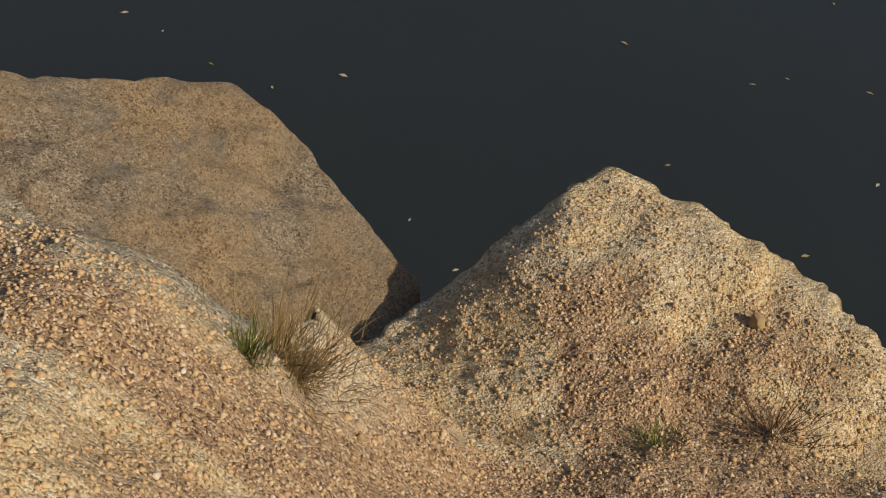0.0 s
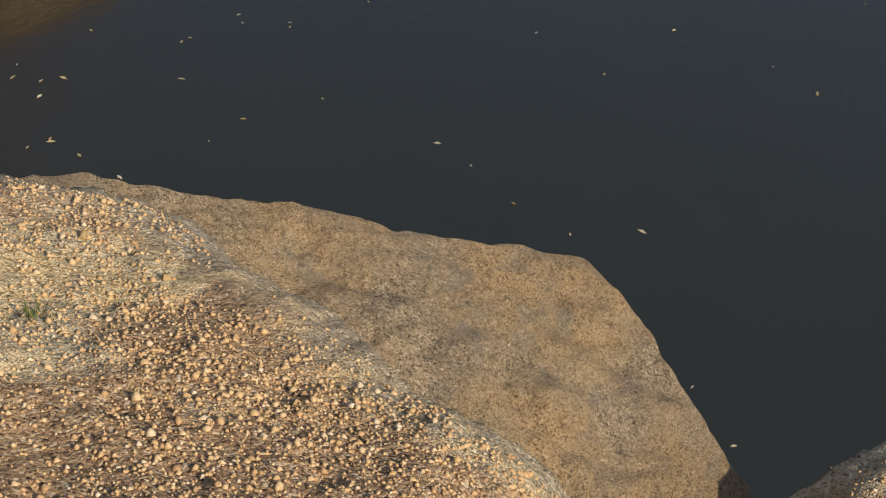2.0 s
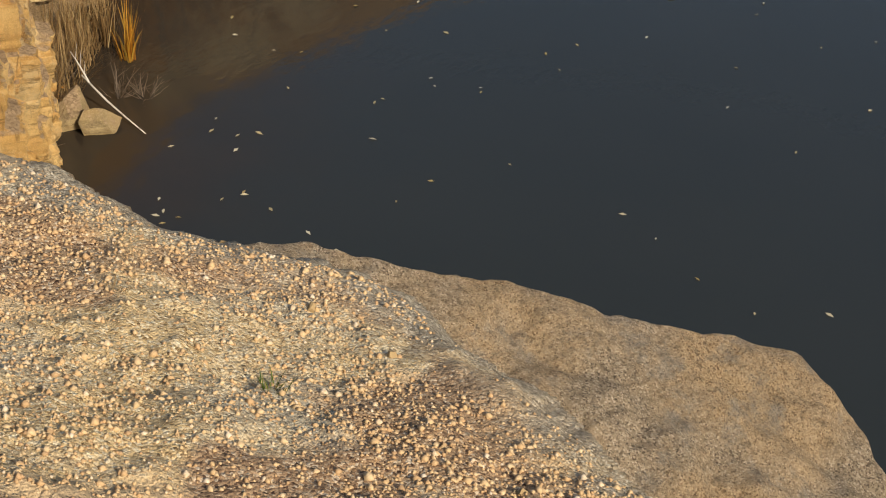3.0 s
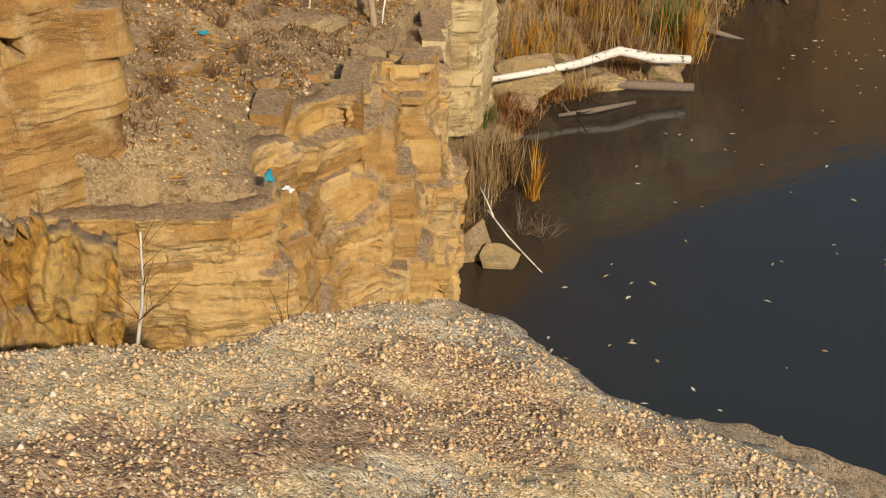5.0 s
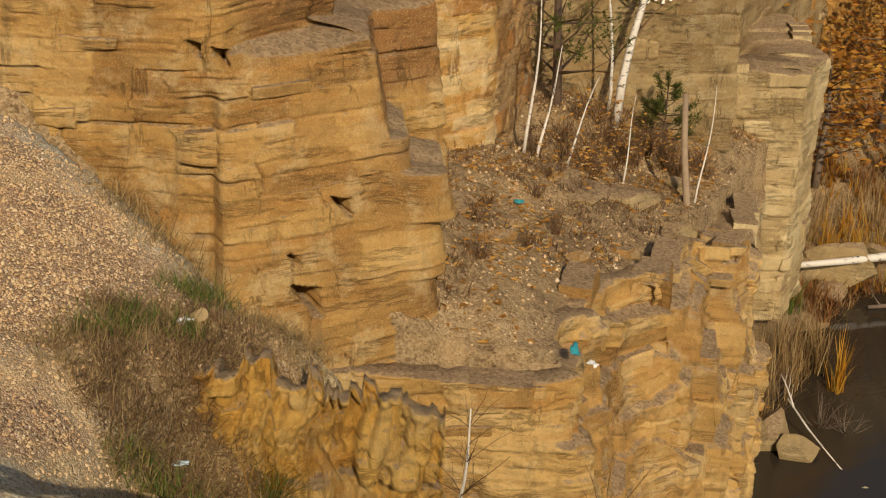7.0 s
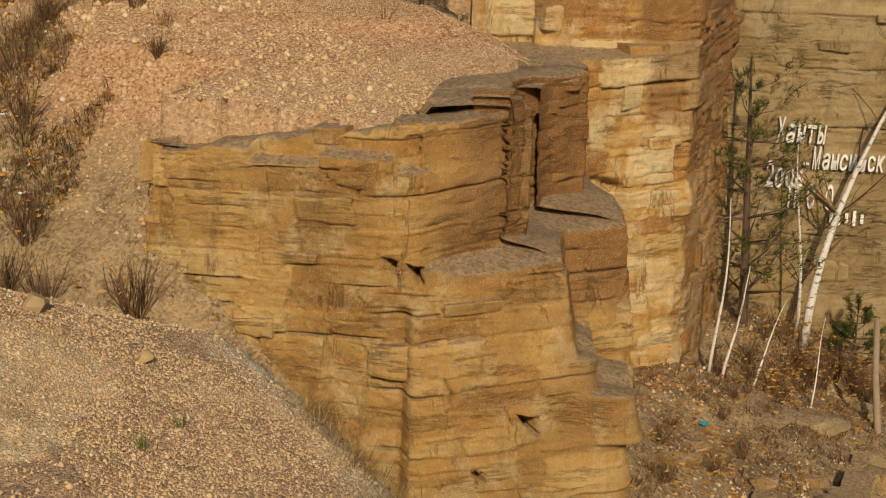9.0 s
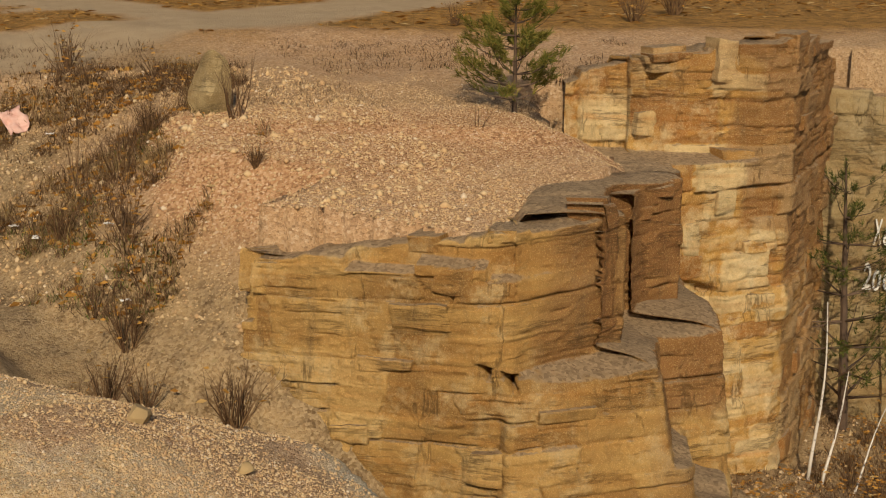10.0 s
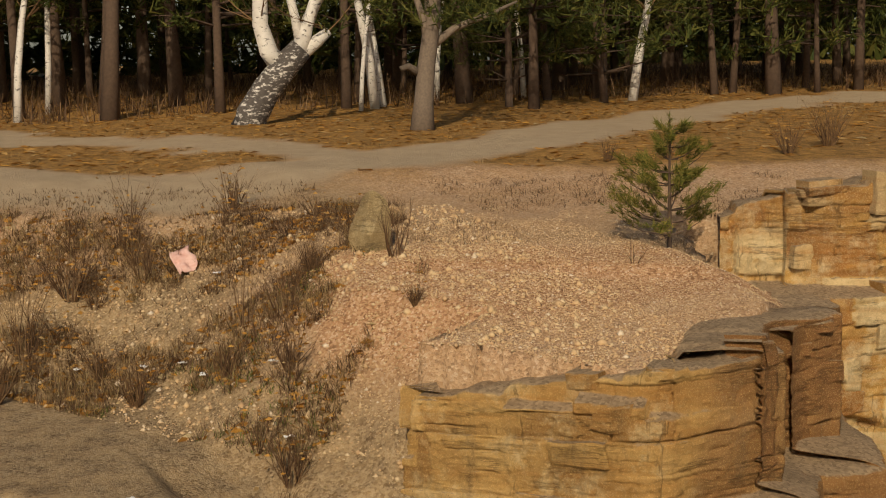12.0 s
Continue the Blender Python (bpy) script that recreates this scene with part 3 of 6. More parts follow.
    fall = z1 + d * np.interp(x, [-11.0, -9.0, -6.0, -3.16, -3.15], [0.4, 0.9, 3.5, 4.0, 6.0])
    z = np.where(d > 0, z1, np.maximum(z, np.where(d > -9, fall, -9)))
    # masks
    gravel = smooth(-0.05, 0.25, fbm(x * 1.5, y * 1.5, 0, 51, 4) + 0.30 * smooth(0.1, 0.8, x) - 0.1 + 0.30 * smooth(-3.5, -5.0, x)) * smooth(0.05, 0.35, d)
    apron = (u > 0) * smooth(-11, -12, x) * smooth(15.7, 15.2, s + 0.5 * vnoise(x, y, 0, 5)) * smooth(2.7, 3.4, y + 0.35 * x + 5.0)
    apron = np.maximum(apron, 0.8 * (u > 0))
    apron = np.maximum(apron, smooth(-3.2, -5.2, x) * smooth(0, 0.3, d) * 0.25)
    td, _, _ = line_place(TRACK, x, y)
    bd, _, _ = line_place(BYWAY, x, y)
    edge = 0.6 * fbm(x * 0.6, y * 0.6, 0, 61, 4)
    track = np.maximum(smooth(1.5, 0.9, td + 0.6 * edge), smooth(1.1, 0.6, bd + edge)) * (u > 0)
    litter = (u > 0) * smooth(18.6, 20.2, s + edge) * (1 - track)
    # in the gully head, dark soil also paints in the shadow of the hollow
    soil = np.where(d > 0, 0.85 * smooth(0.2, 0.55, gully_head(x, y)), np.where(u > 0, smooth(0.25, 0.9, z2 - z) + (0.35 + 0.4 * vnoise(x * 0.5, y * 0.5, 0, 63)) * smooth(15.0, 15.6, s) * (1 - litter), 1.0))
    soil = np.clip(soil, 0, 1)
    lichen = smooth(0.30, 0.06, d + 0.10 * fbm(x * 5, y * 5, 0, 65, 4)) * (d > -0.3) * smooth(0.3, 0.05, x) * smooth(-2.7, -2.3, x)
    return z, (("lichen", lichen), ("gravel", gravel), ("apron", np.clip(apron, 0, 1)), ("soil", soil), ("litter", litter), ("track", track))


def ground_at(x, y):
    return float(land(np.array([x]), np.array([y]))[0][0])


def build_ground():
    cx, cy = -0.2, -0.9
    seen = np.radians(np.concatenate([np.linspace(-30, 112, 620), np.linspace(112, 330, 70)[1:]]))
    rad = np.concatenate([[0.004], np.geomspace(0.15, 1.7, 24)[:-1], np.geomspace(1.7, 6.5, 220)[:-1], np.geomspace(6.5, 48, 240)[:-1], np.geomspace(48, 420, 40)])
    a, r = np.meshgrid(seen, rad, indexing="ij")
    x, y = cx - np.sin(a) * r, cy + np.cos(a) * r
    z, masks = land(x, y)
    me = mesh_of("ground", np.stack([x, y, z], -1), grid_faces(len(seen), len(rad), flip=True), M_GROUND, attrs=masks)
    return tagged(new("ground", me), "ochre granite ground with gravel, soil and a sandy track", "ground", kind="structure")


build_ground()

# pond
wx, wy = np.meshgrid(np.concatenate([np.linspace(-60, -19, 12), np.linspace(-18, 0, 90), np.linspace(1, 90, 30)]), np.concatenate([np.linspace(-25, 8, 12), np.linspace(9, 34, 120), np.linspace(35, 95, 20)]), indexing="ij")
# where the bank's brown reflection is painted into the water, strongest at the shore
shore_reflection = smooth(-5.0, -0.3, inside(SHORE, wx, wy) + 0.8 * fbm(wx * 0.6, wy * 0.6, 0, 81, 4)) * 0.5
pond = new("water", mesh_of("water", np.stack([wx, wy, 0 * wx], -1), grid_faces(*wx.shape, True), M_WATER, attrs=(("shore_reflection", shore_reflection),)))
tagged(pond, "still dark quarry pond water with faint ripples", "water", kind="structure")

# ---- quarried cliffs, course by course ----
def cells_of(v, size, seed, extra=0):
    """Uneven cells along a line: index, and distances to the lower and upper ends."""
    q = v / size
    k = np.floor(q).astype(np.int64)
    end = lambda i: i + 0.7 * (vhash(i, extra, 0, seed) - 0.5)
    k = np.where(q < end(k), k - 1, k)
    k = np.where(q >= end(k + 1), k + 1, k)
    return k, (q - end(k)) * size, (end(k + 1) - q) * size


def fracture(s, z, seed, levels, dip, broken, corner):
    """How far a bedded, jointed face stands out at each place, and the tone of the bed there."""
    sw = s + 0.05 * fbm(s * 2.0, z * 5.0, 0, seed, 3)
    zw = z - dip * s + 0.014 * fbm(s * 1.3, z * 1.7, 0, seed + 1, 4)
    out, tone = 0.0 * s, 0.0 * s
    for n, (high, long, amp, split) in enumerate(levels):
        k, lo, hi = cells_of(zw, high, seed + 10 * n)
        own = 0.6 + 1.1 * vhash(k, 7, 0, seed + n)
        j, le, ri = cells_of(sw / own + 31.7 * vhash(k, 3, 0, seed + n), long, seed + 5 + n, k)
        le, ri = le * own, ri * own
        val = vhash(k, j, n, seed + 77)
        part_of = smooth(0.25, 0.6, 0.5 + 0.5 * fbm(s * 0.9, z * 0.9, n, seed + 90, 3) + broken - 0.5) if n else 1.0
        edge = np.exp(-(((s - corner[0]) / corner[1]) ** 2)) * corner[2]
        out = out + amp * (2 * val - 1) * part_of * (1 + edge)
        flat = (vhash(k, j, 4, seed + 2) < split) * np.exp(-((lo / (0.008 + 0.007 * vhash(k, j, 8, seed))) ** 2)) * smooth(0.0, 0.06, le) * smooth(-0.25, 0.15, vnoise(s * 2.3, z * 0.8, k, seed + 6))
        upright = (vhash(k, j, 5, seed + 3) < split) * np.exp(-((le / 0.010) ** 2))
        out = out - (0.060 if n < 2 else 0.03) * np.maximum(flat, upright) * part_of
        out = out - (0.010, 0.004, 0.0)[n] * np.exp(-((np.minimum(np.minimum(lo, hi), np.minimum(le, ri)) / 0.02) ** 2)) * part_of
        tone = tone + val * (0.6, 0.4, 0.15)[n]
    return out, tone / 1.15


LEVELS = [(0.60, 1.3, 0.060, 0.5), (0.26, 0.55, 0.022, 0.42), (0.11, 0.30, 0.007, 0.22)]


def cliff(label, line, base, crest, material, seed, dip=0.0, bulge=None, gaps=(), depth=0.7, rough=0.03, step=0.03, levels=LEVELS, broken=0.5, corner=(0.0, 1.0, 0.0), loose=0.2, ragged=0.10, cap=0.6, brown_at=None, tooth=0.55):
    """A jointed rock face along a plan line, which runs with the face on its right. base and crest: heights along it."""
    rng = random.Random(seed)
    pts = [Vector((*p, 0)) for p in line]
    runs = [0.0]
    for p, q in zip(pts[:-1], pts[1:]):
        runs.append(runs[-1] + (q - p).length)
    total = runs[-1]
    xs, ys = [p.x for p in pts], [p.y for p in pts]

    def spot(s):
        """Plan place and outward way at lengths s."""
        a, b = np.clip(s - 0.15, 0, total), np.clip(s + 0.15, 0, total)
        t = np.stack([np.interp(b, runs, xs) - np.interp(a, runs, xs), np.interp(b, runs, ys) - np.interp(a, runs, ys)], -1)
        t = t / np.linalg.norm(t, axis=-1, keepdims=True)
        return np.stack([np.interp(s, runs, xs), np.interp(s, runs, ys)], -1), np.stack([t[..., 1], -t[..., 0]], -1)

    def crest_at(s):
        k, _, _ = cells_of(s, tooth, seed + 40)
        return np.interp(s, np.linspace(0, total, len(crest)), crest) - ragged * vhash(k, 1, 0, seed) ** 2 + 0.02 * fbm(s * 4, 0 * s, 0, seed, 3)

    def base_at(s):
        return np.interp(s, np.linspace(0, total, len(base)), base)

    def stand(s, z):
        o, tone = fracture(s, z, seed, levels, dip, broken, corner)
        o = o + rough * fbm(s * 2.3, z * 2.9, 0, seed + 8, 5) + 0.007 * fbm(s * 17, z * 21, 0, seed + 9, 3)
        if bulge:
            o = o + bulge(s, z)
        for gs, gz, gw in gaps:
            o = o - 0.45 * smooth(1.06, 0.94, np.maximum(np.abs(s - gs + 0.35 * (z - gz)) / gw * np.clip(1.3 - 0.5 * (z - gz) / gw, 0.8, 1.9), np.abs(z - gz + 0.2 * (s - gs)) / (gw * 1.35)))
        return o, tone

    ns, nz = max(12, int(total / step)), max(10, int((max(crest) - min(base)) / (step * 0.72)))
    s, q = np.meshgrid(np.linspace(0, total, ns), np.linspace(0, 1, nz), indexing="ij")
    z = base_at(s) + (crest_at(s) - base_at(s)) * q
    o, tone = stand(s, z)
    p, n = spot(s)
    rows = [np.stack([p[..., 0] + n[..., 0] * o, p[..., 1] + n[..., 1] * o, z], -1)]
    tones = [tone]
    iron_brown = [brown_at(s, z) if brown_at else 0.0 * s]
    for back, rise in ((0.05 * cap, 0.012), (0.2 * cap, 0.02), (0.5 * cap, 0.015), (cap, 0.0), (cap + 0.25, -0.3)):
        oo = o[:, -1:] - back
        zz = z[:, -1:] + rise + 0.02 * fbm(s[:, -1:] * 5, oo * 5, 0, seed, 3)
        rows.append(np.stack([p[:, -1:, 0] + n[:, -1:, 0] * oo, p[:, -1:, 1] + n[:, -1:, 1] * oo, zz], -1))
        tones.append(tone[:, -1:])
        iron_brown.append(iron_brown[0][:, -1:])
    v = np.concatenate(rows, 1)
    mass = new("cliff", mesh_of("cliff", v, grid_faces(*v.shape[:2]), material, False, attrs=(("tone", np.concatenate(tones, 1)), ("iron_brown", np.concatenate(iron_brown, 1)))))
    tagged(mass, label, "cliff", kind="structure")
    # blocks that stand proud of the face and could be prised off
    area = total * (max(crest) - min(base))
    for _ in range(int(area * loose * 6)):
        s0, w, h = rng.uniform(0, total - 0.3), rng.uniform(0.18, 0.7), rng.choice((0.10, 0.14, 0.2, 0.28))
        s1 = min(s0 + w, total)
        mid = 0.5 * (s0 + s1)
        lo, hi = float(base_at(np.array(mid))), float(crest_at(np.array(mid)))
        if rng.random() < 0.25:
            z0 = hi - h * 0.6
        else:
            z0 = rng.uniform(lo, hi - h)
        if any(abs(mid - gs) < w and abs(z0 + h / 2 - gz) < h + gw for gs, gz, gw in gaps):
            continue
        us = np.array([0, 0.06, 0.3, 0.55, 0.8, 0.94, 1.0])
        vs = np.array([0, 0.1, 0.4, 0.7, 0.9, 1.0])
        gu, gv = np.meshgrid(us, vs, indexing="ij")
        skew, taper = rng.uniform(-0.25, 0.25), rng.uniform(-0.2, 0.2)
        sv = np.clip(s0 + (s1 - s0) * (gu + (gv - 0.5) * skew * 0.3), 0, total)
        zv = z0 + h * (0.5 + (gv - 0.5) * (1 + taper * (gu - 0.5) * 2)) + dip * (sv - mid)
        here = float(np.median(stand(sv, zv)[0]))
        ov = here + rng.uniform(0.0, 0.055) + rng.uniform(-0.05, 0.05) * (gu - 0.5) + rng.uniform(-0.03, 0.03) * (gv - 0.5) + 0.014 * fbm(sv * 9, zv * 9, 0, seed + 60, 3)
        ov = ov - 0.012 * ((gu == 0) | (gu == 1)) - 0.012 * ((gv == 0) | (gv == 1))
        pb, nb = spot(sv)
        f = np.stack([pb[..., 0] + nb[..., 0] * ov, pb[..., 1] + nb[..., 1] * ov, zv + 0.008 * fbm(sv * 11, zv * 7, 0, seed + 61, 2)], -1).reshape(-1, 3)
        back = f.copy()
        back[:, :2] -= nb.reshape(-1, 2) * 0.3
        nu, nv = len(us), len(vs)
        faces = grid_faces(nu, nv).tolist()
        rim = [i * nv for i in range(nu)] + [(nu - 1) * nv + j for j in range(1, nv)] + [i * nv + nv - 1 for i in range(nu - 2, -1, -1)] + [j for j in range(nv - 2, 0, -1)]
        place = {k: nu * nv + i for i, k in enumerate(rim)}
        faces += [[b, a, place[a], place[b]] for a, b in zip(rim, rim[1:] + rim[:1])]
        verts = np.concatenate([f, back[rim]])
        part("rock_block", mesh_of("rock_block", verts, faces, material, False, attrs=(("tone", np.full(len(verts), rng.random())), ("iron_brown", np.full(len(verts), float(brown_at(np.array(mid), np.array(z0 + h / 2))) if brown_at else 0.0)))), parent=mass)
    return mass


def main_form(s, z):
    """Upper tier set back to the prow, battered foot, a niche left of the buttress and ledges that step out under the brown side."""
    tier = 7.40 + 0.05 * np.sin(s * 3.0)
    o = -np.interp(s, [3.0, 3.2, 4.3, 5.5, 5.9, 6.3, 7.2, 8.2], [0, 0.08, 0.48, 0.50, 0.70, 0.80, 0.5, 0]) * smooth(tier - 0.03, tier + 0.10, z)
    o = o - np.interp(s, [0.9, 1.3, 2.2, 2.9, 3.7], [0, 0.10, 0.18, 0.14, 0.0]) * smooth(8.22, 8.30, z + 0.10 * np.floor(s * 1.7) % 0.2)
    foot = np.interp(s, [1.2, 2.6, 3.05, 3.12, 4.4, 5.6, 7.0], [0.0, 0.02, 0.06, 0.19, 0.19, 0.10, 0.05])
    o = o + foot * np.clip(7.36 - z, 0, 2.3)
    o = o - 0.06 * smooth(2.35, 2.5, s) * smooth(3.12, 3.06, s) * smooth(7.0, 6.85, z - 0.35 * (s - 2.7)) * smooth(5.9, 6.1, z)
    side = smooth(4.32, 4.45, s) * smooth(5.6, 5.0, s)
    for top, out in ((6.64, 0.14), (6.36, 0.30), (5.95, -0.16), (5.45, -0.10)):
        o = o + out * side * smooth(top + 0.02, top - 0.02, z + 0.06 * vnoise(s * 5, 0 * s, 0, 131))
    slot = smooth(0.74, 0.80, s) * smooth(0.95, 0.90, s) * smooth(7.62, 7.7, z) * smooth(8.28, 8.2, z)
    return o - 0.30 * slot


def main_brown(s, z):
    """Share of deeper brown on the side past the corner and the upper right of the face."""
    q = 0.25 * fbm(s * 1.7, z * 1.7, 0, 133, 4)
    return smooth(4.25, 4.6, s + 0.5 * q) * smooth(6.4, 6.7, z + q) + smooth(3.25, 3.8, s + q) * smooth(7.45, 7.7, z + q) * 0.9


def column_form(s, z):
    """Shelf at the foot of an upper tier, and a broken lower front."""
    o = -np.interp(s, [0, 0.8, 1.6, 2.0, 2.15], [1.15, 0.95, 0.5, 0.3, 0.0]) * smooth(8.30, 8.36, z)
    o = o - 0.16 * smooth(0.55, 0.65, s) * smooth(1.75, 1.6, s) * smooth(7.15, 7.05, z + 0.3 * (s - 1.0))
    return o + 0.10 * np.clip(7.0 - z, 0, 2) * smooth(0.2, 1.2, s) * smooth(2.6, 2.3, s)


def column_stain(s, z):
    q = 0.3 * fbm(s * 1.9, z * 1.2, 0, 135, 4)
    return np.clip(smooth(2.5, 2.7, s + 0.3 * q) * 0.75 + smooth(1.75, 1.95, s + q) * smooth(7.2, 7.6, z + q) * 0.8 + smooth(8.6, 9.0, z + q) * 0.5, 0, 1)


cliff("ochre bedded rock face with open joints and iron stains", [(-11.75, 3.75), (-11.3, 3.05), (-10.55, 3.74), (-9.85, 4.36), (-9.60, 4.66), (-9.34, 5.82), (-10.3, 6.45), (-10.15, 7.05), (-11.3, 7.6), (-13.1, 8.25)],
      (6.9, 6.2, 5.4, 4.6, 4.2, 4.2, 4.4, 4.6), (8.12, 8.16, 8.34, 8.52, 8.60, 8.60, 8.56, 8.48, 8.42, 8.40), M_OCHRE, 7, dip=0.05, bulge=main_form, brown_at=main_brown, step=0.019, broken=0.55, ragged=0.08, rough=0.012, cap=0.62, loose=0.10,
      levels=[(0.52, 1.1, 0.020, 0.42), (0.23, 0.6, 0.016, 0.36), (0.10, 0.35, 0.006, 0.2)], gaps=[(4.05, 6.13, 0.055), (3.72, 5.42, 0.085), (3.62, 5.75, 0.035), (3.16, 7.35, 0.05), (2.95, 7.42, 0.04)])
cliff("orange and cream layered rock face with a tall corner", [(-13.4, 7.5), (-13.05, 8.25), (-12.95, 9.1), (-12.85, 9.95), (-13.3, 10.5), (-14.2, 11.6), (-14.95, 12.35)], (4.4, 4.4), (9.15, 9.35, 9.5, 9.6, 9.6, 9.5, 9.3, 9.1), M_RUST, 9, dip=0.02, bulge=column_form, brown_at=column_stain, step=0.026, broken=0.7, loose=0.25,
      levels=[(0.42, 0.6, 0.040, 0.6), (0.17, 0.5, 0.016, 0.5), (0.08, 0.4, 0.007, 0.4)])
cliff("pale grey-ochre rock wall with painted writing", [(-15.1, 11.75), (-14.75, 12.15), (-13.55, 13.85), (-13.15, 14.5), (-14.9, 15.9), (-16.3, 18.6), (-18.9, 23.6)], (4.0, 3.6, 2.0, 0.6, 0.6), (8.8, 8.8, 8.8), M_DUN, 12, step=0.042, broken=0.3, loose=0.06,
      levels=[(0.6, 2.2, 0.02, 0.6), (0.3, 0.9, 0.014, 0.4), (0.1, 0.5, 0.006, 0.2)], rough=0.015)
cliff("pale stepped rock block above the pond shore", [(-14.5, 15.0), (-13.4, 16.35), (-13.9, 17.4), (-16.2, 19.2)], (0.4, 0.4), (4.35, 4.4, 4.3), M_PALE, 13, step=0.036, broken=0.5, cap=0.9,
      levels=[(0.5, 1.6, 0.03, 0.6), (0.22, 0.6, 0.02, 0.5), (0.1, 0.4, 0.008, 0.3)])
cliff("far pale rock wall behind the shore", [(-19, 23.5), (-19.5, 27), (-18.5, 36)], (0.5, 0.5), (8.5, 8.8), M_PALE, 14, step=0.10, loose=0.02)


def low_form(s, z):
    """Broken buttresses of the face above the pond."""
    k = np.floor(s * 1.35 + 0.3 * np.sin(s * 2.1))
    o = 0.30 * (vhash(k.astype(np.int64), 3, 0, 141) - 0.5) * smooth(3.0, 3.6, s)
    for n, top in enumerate((4.35, 3.9, 3.3, 2.6, 1.8)):
        o = o + 0.17 * smooth(top + 0.03, top - 0.03, z + 0.35 * vnoise(s * 1.6, 0 * s, n, 143)) * smooth(2.6, 3.4, s) * (0.3 + vhash(k.astype(np.int64), n, 1, 145))
    return o - 0.55 * smooth(3.0, 4.2, s) + 0.05 * np.clip(4.4 - z, 0, 3) * smooth(3.4, 2.6, s)


cliff("ochre lower rock face dropping to the pond", [(-9.7, 4.3), (-9.0, 5.15), (-8.45, 5.95), (-8.0, 6.5), (-7.8, 6.95), (-8.3, 7.55), (-8.25, 8.0), (-8.85, 8.8), (-8.75, 9.4), (-9.5, 10.3), (-9.55, 10.9), (-10.1, 11.5), (-10.2, 12.0), (-10.75, 12.6), (-11.35, 13.15)], (2.5, 0.6, -0.4, -0.4), (5.0, 4.85, 4.78, 4.78, 4.72, 4.6, 4.4, 4.1, 3.7, 3.4),
      M_OCHRE, 15, dip=0.04, bulge=low_form, step=0.026, broken=0.6, ragged=0.2, rough=0.05, cap=0.25, loose=0.22,
      levels=[(0.5, 1.2, 0.05, 0.5), (0.24, 0.55, 0.03, 0.42), (0.11, 0.30, 0.010, 0.22)])
cliff("pale broken rock face above reeds", [(-11.0, 12.7), (-12.1, 13.9), (-12.9, 14.9), (-13.9, 16.3)], (-0.4, 0.0), (3.4, 3.35, 2.9, 2.2), M_PALE, 16, step=0.034, broken=0.8, ragged=0.2, cap=0.45)
cliff("crumbly bright ochre rock outcrop in the gully head", [(-4.40, 1.42), (-4.18, 1.58), (-4.00, 1.80), (-3.86, 2.02), (-3.70, 2.24)], (7.2, 7.2), (8.02, 8.12, 8.10, 8.04, 7.92), M_YELLOW, 17, step=0.009, broken=0.9, ragged=0.08, rough=0.03, loose=0.0, cap=0.10, tooth=0.10,
      levels=[(0.45, 0.11, 0.055, 0.3), (0.20, 0.055, 0.030, 0.3), (0.07, 0.03, 0.012, 0.2)])


